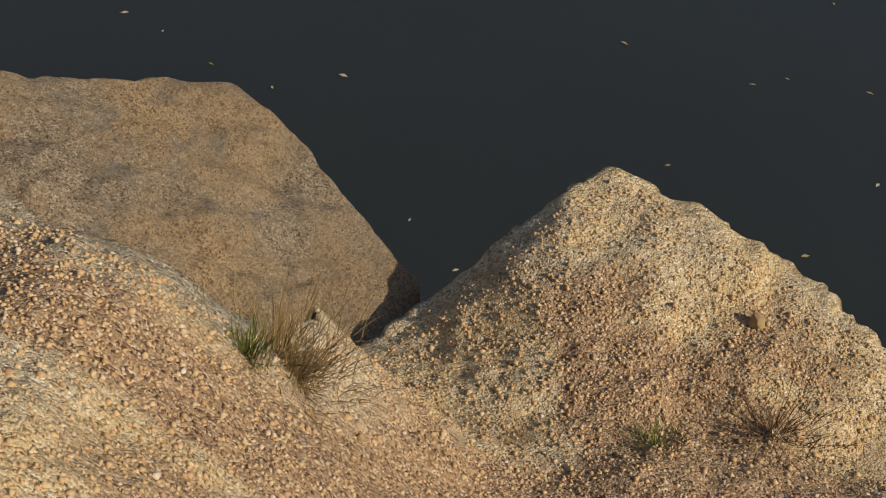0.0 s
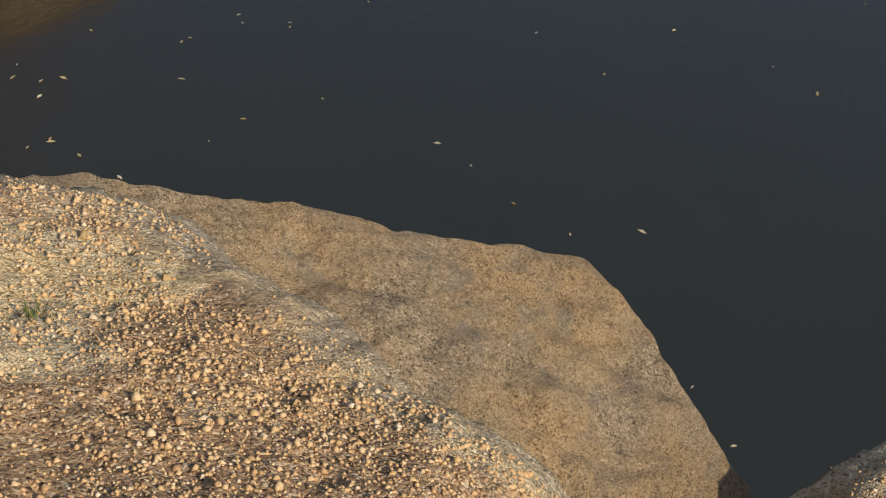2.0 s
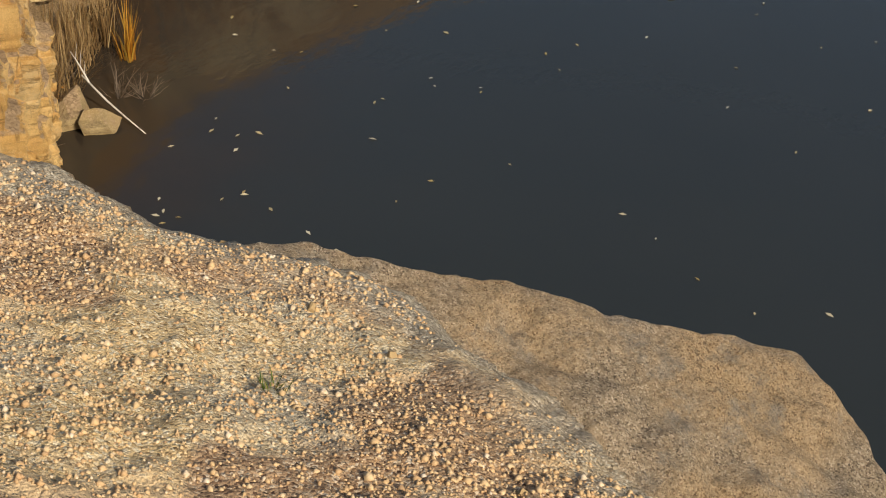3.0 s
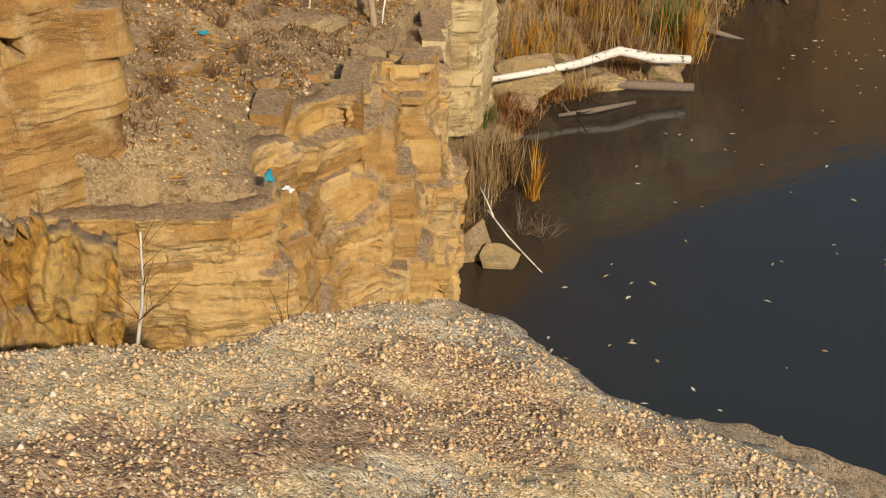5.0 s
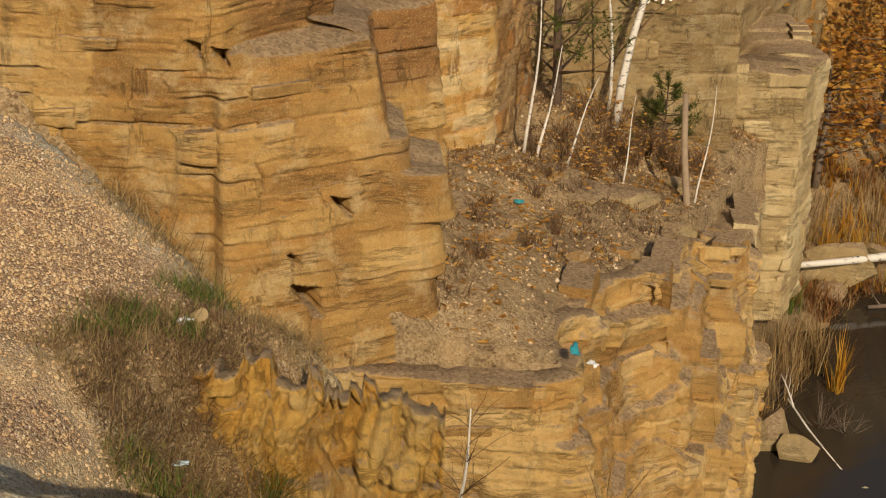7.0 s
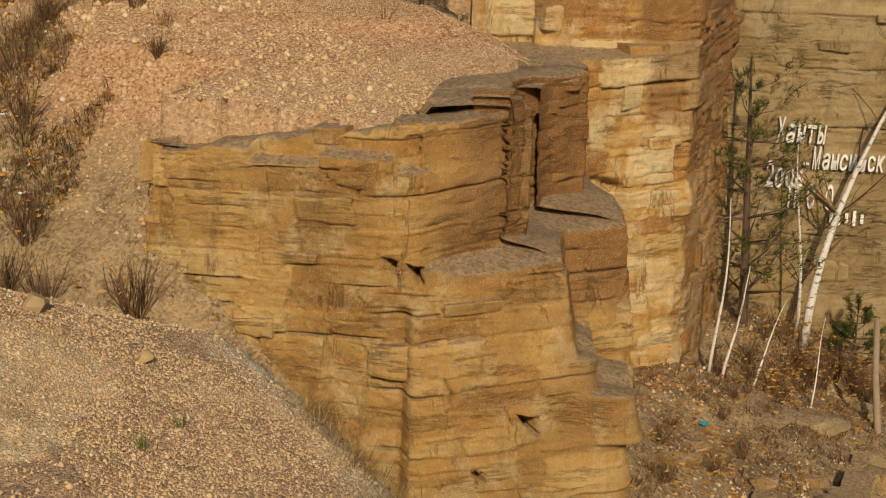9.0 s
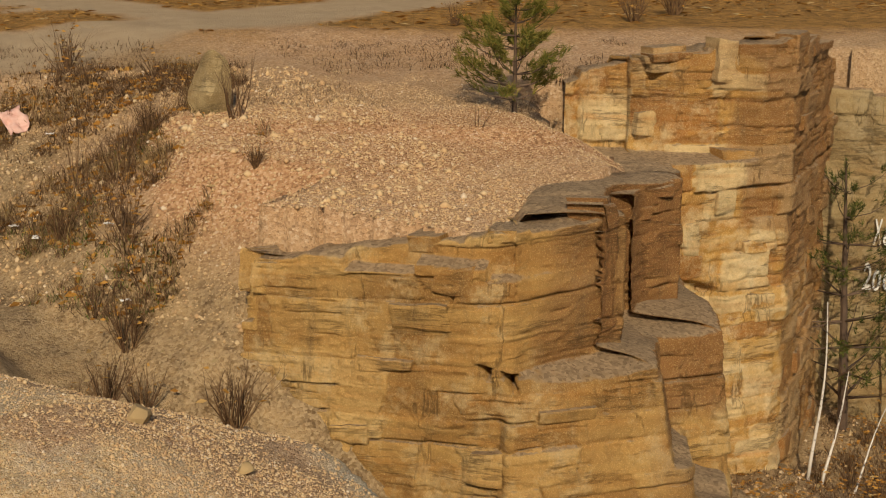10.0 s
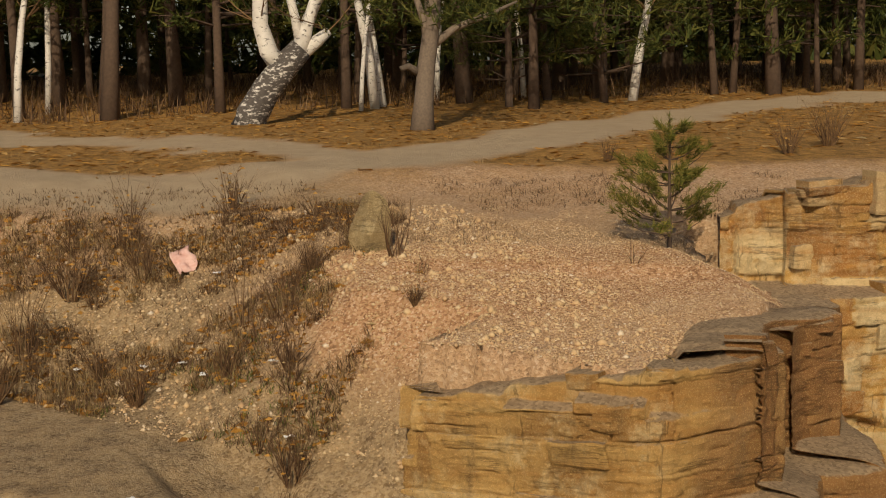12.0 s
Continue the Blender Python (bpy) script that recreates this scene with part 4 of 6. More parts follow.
def slab():
    """The pale block below the ledge: a tilted flat top with a broken rim."""
    outline = [(-2.0, 2.62), (-1.66, 2.99), (-1.43, 3.10), (-1.12, 3.32), (-0.83, 3.44), (-0.43, 3.69), (-0.23, 3.80), (-0.17, 3.79), (0.0, 3.72), (0.18, 3.55), (0.30, 3.47), (0.40, 3.37), (0.485, 3.34), (0.50, 3.29), (0.48, 3.22),
               (0.48, 3.10), (0.46, 2.92), (0.45, 2.3), (0.2, 1.9), (-2.2, 1.9)]
    n, rings = 420, 90
    pts = [Vector(p) for p in outline] + [Vector(outline[0])]
    run = np.concatenate([[0], np.cumsum([(b - a).length for a, b in zip(pts[:-1], pts[1:])])])
    s = np.linspace(0, run[-1], n, endpoint=False)
    ex, ey = np.interp(s, run, [p.x for p in pts]), np.interp(s, run, [p.y for p in pts])
    jag = 0.005 * fbm(s * 13, s * 0, 0, 71, 4)
    cx, cy = -0.60, 2.66
    verts = []
    for k in range(rings):
        q = math.sin(k / (rings - 1) * math.pi / 2)
        x, y = cx + (ex - cx) * (q + jag * q * q), cy + (ey - cy) * (q + jag * q * q)
        z = 6.69 - 0.391 * x + 0.168 * y - 0.014 * max(0, (q - 0.975) / 0.025) ** 2
        ridge = 0.018 * np.exp(-(((x + 0.70 + 0.5 * (y - 3.09)) / 0.07) ** 2)) * smooth(2.74, 3.0, y) * smooth(3.55, 3.3, y)
        step = 0.016 * smooth(-0.05, 0.05, x + 0.66 + 0.5 * (y - 3.09) + 0.05 * fbm(x * 4, y * 4, 0, 78, 3)) * smooth(2.74, 2.95, y) * smooth(3.5, 3.3, y) * smooth(0.1, -0.3, x)
        facets = np.abs(fbm(x * 2.6 + y, y * 3.4 - x, 0, 75, 4))
        calm = smooth(0.52, 0.15, x) * (0.35 + 0.65 * float(smooth(1.0, 0.9, q)))
        z = z + calm * (0.035 * fbm(x * 1.8, y * 1.8, 0, 73, 5) + ridge + step + 0.045 * (facets - 0.36)) + 0.010 * fbm(x * 11, y * 11, 0, 74, 4)
        verts.append(np.stack([x, y, z], -1))
    for drop, spread in ((0.05, 1.004), (0.2, 0.99), (0.6, 0.97), (1.4, 0.95), (3.5, 0.93), (7.5, 0.9)):
        last = verts[rings - 1].copy()
        last[:, 0], last[:, 1] = cx + (last[:, 0] - cx) * spread, cy + (last[:, 1] - cy) * spread
        last[:, 2] -= drop
        verts.append(last)
    rows = len(verts)
    faces = []
    for k in range(rows - 1):
        for i in range(n):
            a, b = k * n + i, k * n + (i + 1) % n
            faces.append([a, a + n, b + n, b])
    ob = new("rock_slab", mesh_of("rock_slab", np.stack(verts), faces, M_SLAB))
    return tagged(ob, "pale speckled granite block with a flat tilted top", "rock")


slab()

# ---- plants ----
def scatter(n, x0, x1, y0, y1, keep, seed):
    """Up to n random places in a rectangle where keep(x, y, z) holds, as rows of x, y, z."""
    rng = np.random.default_rng(seed)
    x, y = rng.uniform(x0, x1, n), rng.uniform(y0, y1, n)
    z = land(x, y)[0]
    ok = keep(x, y, z)
    return np.stack([x, y, z], 1)[ok]


def tuft(name, label, x, y, count, height, spread, material, lean=0.35, width=0.006, droop=0.9, z=None, category="grass"):
    z = ground_at(x, y) if z is None else z
    rng = np.random.default_rng(int(abs(x * 1000 + y * 77)) + count)
    a, r = rng.uniform(0, 6.283, count), np.abs(rng.normal(0, spread, count))
    roots = np.stack([r * np.cos(a), r * np.sin(a), np.full(count, -0.012)], 1)
    tip = rng.uniform(0, lean, count)
    ways = np.stack([np.cos(a) * tip + rng.normal(0, 0.15, count), np.sin(a) * tip + rng.normal(0, 0.15, count), np.ones(count)], 1)
    me = blades_mesh(name, material, roots, ways, height * rng.uniform(0.45, 1.1, count), width * rng.uniform(0.6, 1.3, count), rng.uniform(0.2, droop, count), count)
    ob = new(name, me)
    ob.location = (x, y, z)
    return tagged(ob, label, category, kind="stuff")


def twig(soup, root, way, length, radius, depth, slot=0, bend=0.35, sides=4, forks=3):
    """A branching twig."""
    p, d = Vector(root), Vector(way).normalized()
    pts, rad = [p], [radius]
    steps = 4
    for k in range(steps):
        d = (d + Vector((random.gauss(0, bend), random.gauss(0, bend), random.gauss(0.05, bend * 0.6))) * 0.4).normalized()
        p = p + d * (length / steps)
        pts.append(p)
        rad.append(radius * (1 - 0.75 * (k + 1) / steps))
    tube(soup, pts, rad, sides, slot)
    if depth > 0:
        for _ in range(forks):
            k = random.randint(1, steps)
            side = Vector((random.gauss(0, 1), random.gauss(0, 1), random.gauss(0.35, 0.5))).normalized()
            twig(soup, pts[k], d * 0.8 + side * 0.8, length * random.uniform(0.35, 0.6), rad[k] * 0.6, depth - 1, slot, bend, 3, forks)


def bush(x, y, height, label, stems=14, material=None, leaf=None, leaves=0, z=None, name="dry_bush", wide=0.6, fine=2, radius=0.004):
    """A bush of bare branching stems, with or without leaves."""
    soup, own = Soup(), Soup()
    for _ in range(stems):
        a = random.uniform(0, 6.283)
        q = random.uniform(0, wide)
        twig(soup, (0.08 * height * math.cos(a), 0.08 * height * math.sin(a), -0.02), (math.cos(a) * q, math.sin(a) * q, 1), height * random.uniform(0.5, 1.0), radius * random.uniform(0.6, 1.2), fine, forks=2)
    ob = new(name, soup.mesh(name, material or M_STALK))
    ob.location = (x, y, ground_at(x, y) if z is None else z)
    tagged(ob, label, "bush")
    if leaves:
        for _ in range(leaves):
            a, r, h = random.uniform(0, 6.283), height * 0.55 * math.sqrt(random.random()), random.uniform(0.1, 1.0) * height
            leaf_card(own, (r * math.cos(a), r * math.sin(a), h), 0.018 + 0.02 * random.random())
        part("foliage", own.mesh("foliage", leaf or M_LEAF), parent=ob)
    return ob


def leaf_card(soup, p, size, flat=False):
    """A small curled leaf of two facets."""
    a, t = random.uniform(0, 6.283), (0.15 if flat else random.uniform(0.2, 1.3))
    u = Vector((math.cos(a), math.sin(a), random.uniform(-0.15, 0.15))) * size
    w = Vector((-math.sin(a) * math.cos(t), math.cos(a) * math.cos(t), math.sin(t))) * size * 0.42
    c = Vector(p)
    lift = Vector((0, 0, size * 0.12))
    soup.add([tuple(c - u), tuple(c + w + lift), tuple(c + u), tuple(c - w + lift), tuple(c)], [[0, 4, 1], [4, 2, 1], [0, 3, 4], [3, 2, 4]])


def young_pine(x, y, z, height, label, seed, lean=(0, 0), dense=1.0, needles=None):
    """A pine a few metres high: trunk, whorled branches, shoots of needles."""
    random.seed(seed)
    wood, green = Soup(), Sprays()
    top = Vector((lean[0], lean[1], height))
    tube(wood, [top * q for q in (0, 0.25, 0.5, 0.75, 1.0)], [height * r for r in (0.02, 0.017, 0.012, 0.008, 0.003)], 7)
    levels = 9
    for k in range(levels):
        h = 0.13 + 0.85 * k / levels
        reach = height * (0.42 * (1 - h) ** 0.75 + 0.05)
        for b in range(6 if k < 7 else 4):
            a = 6.283 * b / 6 + random.uniform(-0.5, 0.5)
            if random.random() < 0.3:
                continue
            size = reach * random.uniform(0.65, 1.2)
            way = Vector((math.cos(a), math.sin(a), random.uniform(-0.05, 0.35)))
            p0 = top * h
            pts = [p0, p0 + way * size * 0.5, p0 + way * size * 0.8 + Vector((0, 0, 0.10 * size)), p0 + way * size + Vector((0, 0, 0.25 * size))]
            tube(wood, pts, [0.008 * height * (1 - h) + 0.003, 0.006, 0.004, 0.002], 4)
            for s in range(int(20 * dense * (0.45 + size))):
                q = random.triangular(0.3, 1.08, 1.0)
                c = pts[0].lerp(pts[3], q) + Vector((random.gauss(0, 0.06), random.gauss(0, 0.06), random.gauss(0.03, 0.05))) * size * 1.2
                green.add(c, way + Vector((random.gauss(0, 0.4), random.gauss(0, 0.4), random.uniform(0.2, 0.9))), 0.085 * random.uniform(0.8, 1.3), 9)
    for s in range(14):
        green.add(top * random.uniform(0.85, 1.0), (random.gauss(0, 0.3), random.gauss(0, 0.3), 1), 0.09, 9)
    trunk = new("pine_tree", wood.mesh("trunk", M_PINEBARK))
    trunk.location = (x, y, z)
    tagged(trunk, label, "tree")
    part("crown", green.mesh("crown", needles or M_NEEDLE, seed), parent=trunk)
    return trunk


def bare_birch(x, y, z, height, label, seed, lean=(0.0, 0.0), radius=0.02, twigs=10, bark=None, fine=1, spread=0.28):
    """A slim leafless birch."""
    random.seed(seed)
    wood, thin = Soup(), Soup()
    pts, rad = [], []
    for k in range(8):
        q = k / 7
        pts.append(Vector((lean[0] * q**1.3 + 0.02 * height * math.sin(q * 5 + seed), lean[1] * q**1.3 + 0.015 * height * math.cos(q * 4 + seed), height * q - 0.03)))
        rad.append(radius * (1 - 0.85 * q) + 0.0015)
    tube(wood, pts, rad, 8)
    for _ in range(twigs):
        k = random.randint(2, 6)
        a = random.uniform(0, 6.283)
        twig(thin, pts[k], (math.cos(a), math.sin(a), random.uniform(0.5, 1.3)), height * spread * random.uniform(0.5, 1.0), max(0.0015, rad[k] * 0.4), fine)
    ob = new("birch_tree", wood.mesh("trunk", bark or M_BIRCH, True))
    ob.location = (x, y, z)
    tagged(ob, label, "tree")
    tagged(part("twig", thin.mesh("twig", M_STALK), parent=ob), kind="stuff")
    return ob


# ---- loose grains and pebbles on the ledge ----
def pebbles(name, label, places, sizes, material, seed, fine=True):
    rng = np.random.default_rng(seed)
    t = (1 + 5**0.5) / 2
    ico = np.array([(-1, t, 0), (1, t, 0), (-1, -t, 0), (1, -t, 0), (0, -1, t), (0, 1, t), (0, -1, -t), (0, 1, -t), (t, 0, -1), (t, 0, 1), (-t, 0, -1), (-t, 0, 1)]) / 1.9
    tri = [(0, 11, 5), (0, 5, 1), (0, 1, 7), (0, 7, 10), (0, 10, 11), (1, 5, 9), (5, 11, 4), (11, 10, 2), (10, 7, 6), (7, 1, 8), (3, 9, 4), (3, 4, 2), (3, 2, 6), (3, 6, 8), (3, 8, 9), (4, 9, 5), (2, 4, 11), (6, 2, 10), (8, 6, 7), (9, 8, 1)]
    if not fine:
        ico = np.array([(1, 0, 0), (-1, 0, 0), (0, 1, 0), (0, -1, 0), (0, 0, 1), (0, 0, -1)]) * 1.1
        tri = [(0, 2, 4), (2, 1, 4), (1, 3, 4), (3, 0, 4), (2, 0, 5), (1, 2, 5), (3, 1, 5), (0, 3, 5)]
    n, corners = len(places), len(ico)
    shape = ico[None] * rng.uniform(0.72, 1.15, (n, corners, 1)) * rng.uniform(0.65, 1.2, (n, 1, 3)) * sizes[:, None, None]
    a = rng.uniform(0, 6.283, n)
    c, s = np.cos(a)[:, None], np.sin(a)[:, None]
    v = np.stack([shape[..., 0] * c - shape[..., 1] * s, shape[..., 0] * s + shape[..., 1] * c, shape[..., 2] * 0.8], -1) + places[:, None] + np.array([0, 0, 0.25]) * sizes[:, None, None]
    faces = (np.arange(n)[:, None, None] * corners + np.array(tri)[None]).reshape(-1, 3)
    return tagged(new(name, mesh_of(name, v, faces, material, False)), label, "gravel", kind="stuff")


def grain_stone():
    s = Shader("gravel_grain", 0.85, spec=0.3)
    s.colour(s.mix(s.noise(160, 2), s.ramp(s.island(), [(0, (0.30, 0.18, 0.10)), (0.2, (0.52, 0.32, 0.16)), (0.55, (0.64, 0.45, 0.24)), (0.9, (0.70, 0.56, 0.36)), (1, (0.80, 0.74, 0.64))]), (0.50, 0.35, 0.19)))
    return s.mat


M_GRAIN = grain_stone()
rng = np.random.default_rng(5)
spots = scatter(190000, -7.2, 2.2, 0.7, 3.8, lambda x, y, z: (inside(LEDGE, x, y) > 0.03) & (vnoise(x * 2.1, y * 2.1, 0, 51) + 0.35 * vnoise(x * 9, y * 9, 0, 4) > rng.uniform(-0.75, 0.45, len(x)) - 0.35 * (x > 0.2) + 0.35 * (inside(LEDGE, x, y) < 0.3) * (x < 0.2)), 3)[:66000]
pebbles("gravel", "loose tan and orange granite grit on the ledge", spots, np.clip(rng.lognormal(-5.42, 0.42, len(spots)), 0.0025, 0.012), M_GRAIN, 6, False)

far_spots = scatter(60000, -12.5, -4.2, -0.4, 2.6, lambda x, y, z: (inside(LEDGE, x, y) > 0.02) & (vnoise(x * 1.2, y * 1.2, 0, 52) > -0.5) & (gully_head(x, y) < 0.12), 8)[:22000]
pebbles("mound_gravel", "loose tan gravel on the mound", far_spots, np.clip(rng.lognormal(-5.15, 0.4, len(far_spots)), 0.004, 0.02), M_GRAIN, 9, False)
rim_spots = scatter(60000, -17.5, -9.5, 3.0, 9.5, lambda x, y, z: (inside(UPLAND, x, y) > 0.3) & (-0.93 * x + 0.37 * y < 16.2 + 1.0 * fbm(x * 1.5, y * 1.5, 0, 6, 4)) & (y + 0.35 * x + 1.9 > 0.1), 10)[:24000]
pebbles("rim_gravel", "pinkish broken gravel above the rock face", rim_spots, np.clip(rng.lognormal(-5.1, 0.4, len(rim_spots)), 0.004, 0.015), M_GRAIN, 11, False)
slope_spots = scatter(40000, -20, -9.5, -3, 5.5, lambda x, y, z: (inside(UPLAND, x, y) > 0) & (-0.93 * x + 0.37 * y < 17.4), 12)[:15000]
pebbles("slope_rubble", "pale rubble on the weedy gully side", slope_spots, np.clip(rng.lognormal(-4.55, 0.55, len(slope_spots)), 0.006, 0.06), M_GRAIN, 13, False)
bench_spots = scatter(40000, -17, -8, 5, 17, lambda x, y, z: (inside(BENCH, x, y) > 0.3) & (inside(UPLAND, x, y) < -0.1) & (z > 1.5), 14)[:4500]
pebbles("bench_rubble", "ochre rubble strewn over the bench", bench_spots, np.clip(rng.lognormal(-4.6, 0.5, len(bench_spots)), 0.006, 0.05), M_GRAIN, 15, False)

# ---- dry weeds, grass and leaves ----
def weeds(name, label, places, height, material, seed, per=5, width=0.005, category="grass", lean=0.5, droop=0.8):
    rng = np.random.default_rng(seed)
    n = len(places) * per
    tall = np.repeat(height * rng.uniform(0.5, 1.2, len(places)), per)
    roots = np.repeat(places, per, 0) + np.stack([rng.normal(0, 0.045, n), rng.normal(0, 0.045, n), np.full(n, -0.02)], 1)
    ways = np.stack([rng.normal(0, lean, n), rng.normal(0, lean, n), np.ones(n)], 1)
    me = blades_mesh(name, material, roots, ways, tall * rng.uniform(0.5, 1, n), width * rng.uniform(0.6, 1.4, n), rng.uniform(0, droop, n), seed)
    return tagged(new(name, me), label, category, kind="stuff")


gully_side = lambda x, y, z: (inside(UPLAND, x, y) > 0) & (x < -11.7 + 0.6 * vnoise(x * 2, y * 2, 0, 93)) & (-0.93 * x + 0.37 * y < 17.6) & (fbm(x * 1.3, y * 1.3, 0, 91, 4) > -0.22) & (y + 0.35 * x + 1.9 < 0.7 + 0.7 * vnoise(x * 1.7, y * 1.7, 0, 94))
weeds("dry_weeds", "dry brown weeds covering the gully side", scatter(40000, -24, -10.5, -4, 5.8, gully_side, 31)[:10000], 0.20, M_STALK, 32, 7, 0.007, lean=0.7)
weeds("dry_grass", "bleached dry grass among the weeds", scatter(24000, -24, -9, -4, 5.8, lambda x, y, z: gully_side(x, y, z) & (vnoise(x * 1.5, y * 1.5, 0, 95) > -0.2), 33)[:5000], 0.26, M_DRY, 34, 6, 0.006)
GRASSY = [(-5.15, 1.9), (-4.6, 1.35), (-4.15, 1.0), (-3.7, 0.82), (-3.2, 0.98), (-2.85, 1.5), (-3.1, 1.95), (-3.9, 2.15), (-4.7, 2.2)]


def grassy(x, y, seed, least):
    """The weedy hollow at the head of the gully, in patches."""
    return (inside(GRASSY, x, y) + 0.16 * fbm(x * 3, y * 3, 0, seed, 3) > 0.02) & (fbm(x * 2.4, y * 2.4, 0, seed + 1, 3) > least)


weeds("mound_grass", "matted dry grass on the gully edge of the mound", scatter(9000, -7.0, -4.0, 0.9, 3.2, lambda x, y, z: (np.abs(inside(LEDGE, x, y)) < 0.16) & (vnoise(x * 2.4, y * 2.4, 0, 97) > 0.1), 35)[:420], 0.12, M_DRY, 36, 8, 0.004, lean=1.0)
weeds("gully_stalks", "thin brown weed stalks in the gully head", scatter(20000, -5.3, -2.7, 0.7, 2.4, lambda x, y, z: grassy(x, y, 99, -0.15), 70)[:3600], 0.11, M_STALK, 69, 6, 0.003, lean=1.3)
weeds("gully_grass", "thick dry grass at the head of the gully", scatter(20000, -5.3, -2.7, 0.7, 2.4, lambda x, y, z: grassy(x, y, 98, -0.1), 71)[:4200], 0.10, M_DRY, 72, 8, 0.003, lean=1.4)
weeds("gully_green", "green grass patches at the head of the gully", scatter(20000, -5.0, -2.9, 0.7, 2.0, lambda x, y, z: grassy(x, y, 96, 0.35), 73)[:900], 0.12, M_GREEN, 74, 8, 0.0035, lean=0.8)
weeds("track_weeds", "sparse dry weeds beside the track", scatter(9000, -22, -13.5, -3, 11, lambda x, y, z: (inside(UPLAND, x, y) > 0.3) & (-0.93 * x + 0.37 * y > 15.2) & (-0.93 * x + 0.37 * y < 19) & (vnoise(x * 0.8, y * 0.8, 0, 92) > 0.05), 75)[:2600], 0.13, M_STALK, 76, 6, 0.008, lean=0.8)
bench_keep = lambda x, y, z: (inside(BENCH, x, y) > 0.35) & (z < 6.2) & (z > 1.5) & (inside(UPLAND, x, y) < -0.2)
weeds("bench_weeds", "low brown weeds on the rubble bench", scatter(9000, -18, -8, 5, 18, lambda x, y, z: bench_keep(x, y, z) & (vnoise(x * 0.8, y * 0.8, 0, 101) > -0.35), 39)[:6500], 0.15, M_STALK, 40, 7, 0.010, lean=0.8)


weeds("slope_green", "green grass patches low on the gully side", scatter(9000, -16, -9.5, -2.5, 4, lambda x, y, z: gully_side(x, y, z) & (fbm(x * 0.9, y * 0.9, 0, 107, 2) > 0.3), 79)[:420], 0.12, M_GREEN, 80, 8, 0.006, lean=0.7)


def leaf_litter(name, label, places, size, seed, material=None, flat=True):
    random.seed(seed)
    soup = Soup()
    for x, y, z in places:
        leaf_card(soup, (x, y, z + 0.012), size * random.uniform(0.6, 1.3), flat)
    return tagged(new(name, soup.mesh(name, material or M_LEAF)), label, "leaves", kind="stuff")


leaf_litter("fallen_leaves", "fallen orange leaves on the rubble bench", scatter(9000, -18, -8, 5, 18, lambda x, y, z: bench_keep(x, y, z) & (vnoise(x * 0.7, y * 0.7, 0, 103) > -0.3), 41)[:3200], 0.05, 42)
leaf_litter("gully_leaves", "fallen orange leaves caught in the weeds", scatter(9000, -20, -10, -2, 5, gully_side, 43)[:2400], 0.06, 44, flat=False)
leaf_litter("woodland_leaves", "orange leaf litter at the edge of the woods", scatter(30000, -48, -18, -12, 28, lambda x, y, z: (land(x, y)[1][4][1] > 0.5), 45)[:9000], 0.095, 46)
water_leaves = scatter(60000, -13, 12, 5, 32, lambda x, y, z: (z < -0.3) & (rng.uniform(0, 1, len(x)) < 0.003 + 0.10 * np.exp(-np.clip(-inside(SHORE, x, y), 0, 99) / 1.6)), 47)[:1500]
water_leaves[:, 2] = 0.0
leaf_litter("floating_leaves", "pale yellow leaves floating on the pond", water_leaves, 0.05, 48, leafy("floating_leaf", [(0, (0.40, 0.30, 0.10)), (0.5, (0.55, 0.47, 0.28)), (1, (0.66, 0.62, 0.50))]))

random.seed(78)
for x, y, z in scatter(400, -19, -12.5, -2.5, 4.2, gully_side, 81)[:34]:
    bush(x, y, random.uniform(0.3, 0.75), "dark twiggy bush with a few orange leaves on the gully side", 16, leaves=24, leaf=M_LEAF, wide=0.9, radius=0.005)

random.seed(77)
for x, y, n, h, sp, m, lab in [(0.15, 1.94, 420, 0.06, 0.055, M_GREEN, "green grass tuft in gravel beside the granite block"), (0.25, 2.04, 700, 0.085, 0.09, M_DRY, "dry grass tuft in gravel beside the granite block"),
                               (0.20, 2.06, 420, 0.11, 0.12, M_DRY, "sparse dry stalks above the granite block"), (-1.13, 1.86, 40, 0.05, 0.02, M_GREEN, "tiny green grass tuft on the ledge"),
                               (-1.62, 1.95, 30, 0.04, 0.03, M_DRY, "low dry grass tuft on the ledge"), (1.21, 2.46, 160, 0.06, 0.06, M_GREEN, "low green tuft on the gravel slope"),
                               (1.55, 2.58, 240, 0.12, 0.10, M_STALK, "dry grass clump on the gravel slope"), (0.86, 2.40, 120, 0.05, 0.06, M_DRY, "flattened dry grass on the gravel slope"),
                               (-4.03, 1.72, 260, 0.22, 0.035, M_GREEN, "bright green grass tuft with orange tips"), (-4.06, 1.70, 120, 0.24, 0.06, M_SEDGE, "orange dry grass tuft"),
                               (-3.55, 1.35, 200, 0.16, 0.10, M_GREEN, "green grass clump on the ledge edge"), (-3.25, 1.30, 160, 0.15, 0.12, M_DRY, "dry grass clump on the ledge edge"),
                               (-3.75, 1.55, 180, 0.14, 0.10, M_DRY, "dry grass clump in the gully head"), (-3.40, 1.62, 150, 0.12, 0.10, M_DRY, "dry grass clump in the gully head"),
                               (-5.25, 1.02, 60, 0.10, 0.03, M_GREEN, "small green tuft on the gravel mound"), (-5.5, 1.25, 40, 0.09, 0.03, M_GREEN, "small green tuft on the gravel mound"), (-4.75, 0.98, 40, 0.08, 0.03, M_GREEN, "small green tuft on the gravel mound")]:
    tuft("grass_tuft", lab, x, y, n, h, sp, m, width=0.003, lean=0.9 if m is M_GREEN else 1.6)

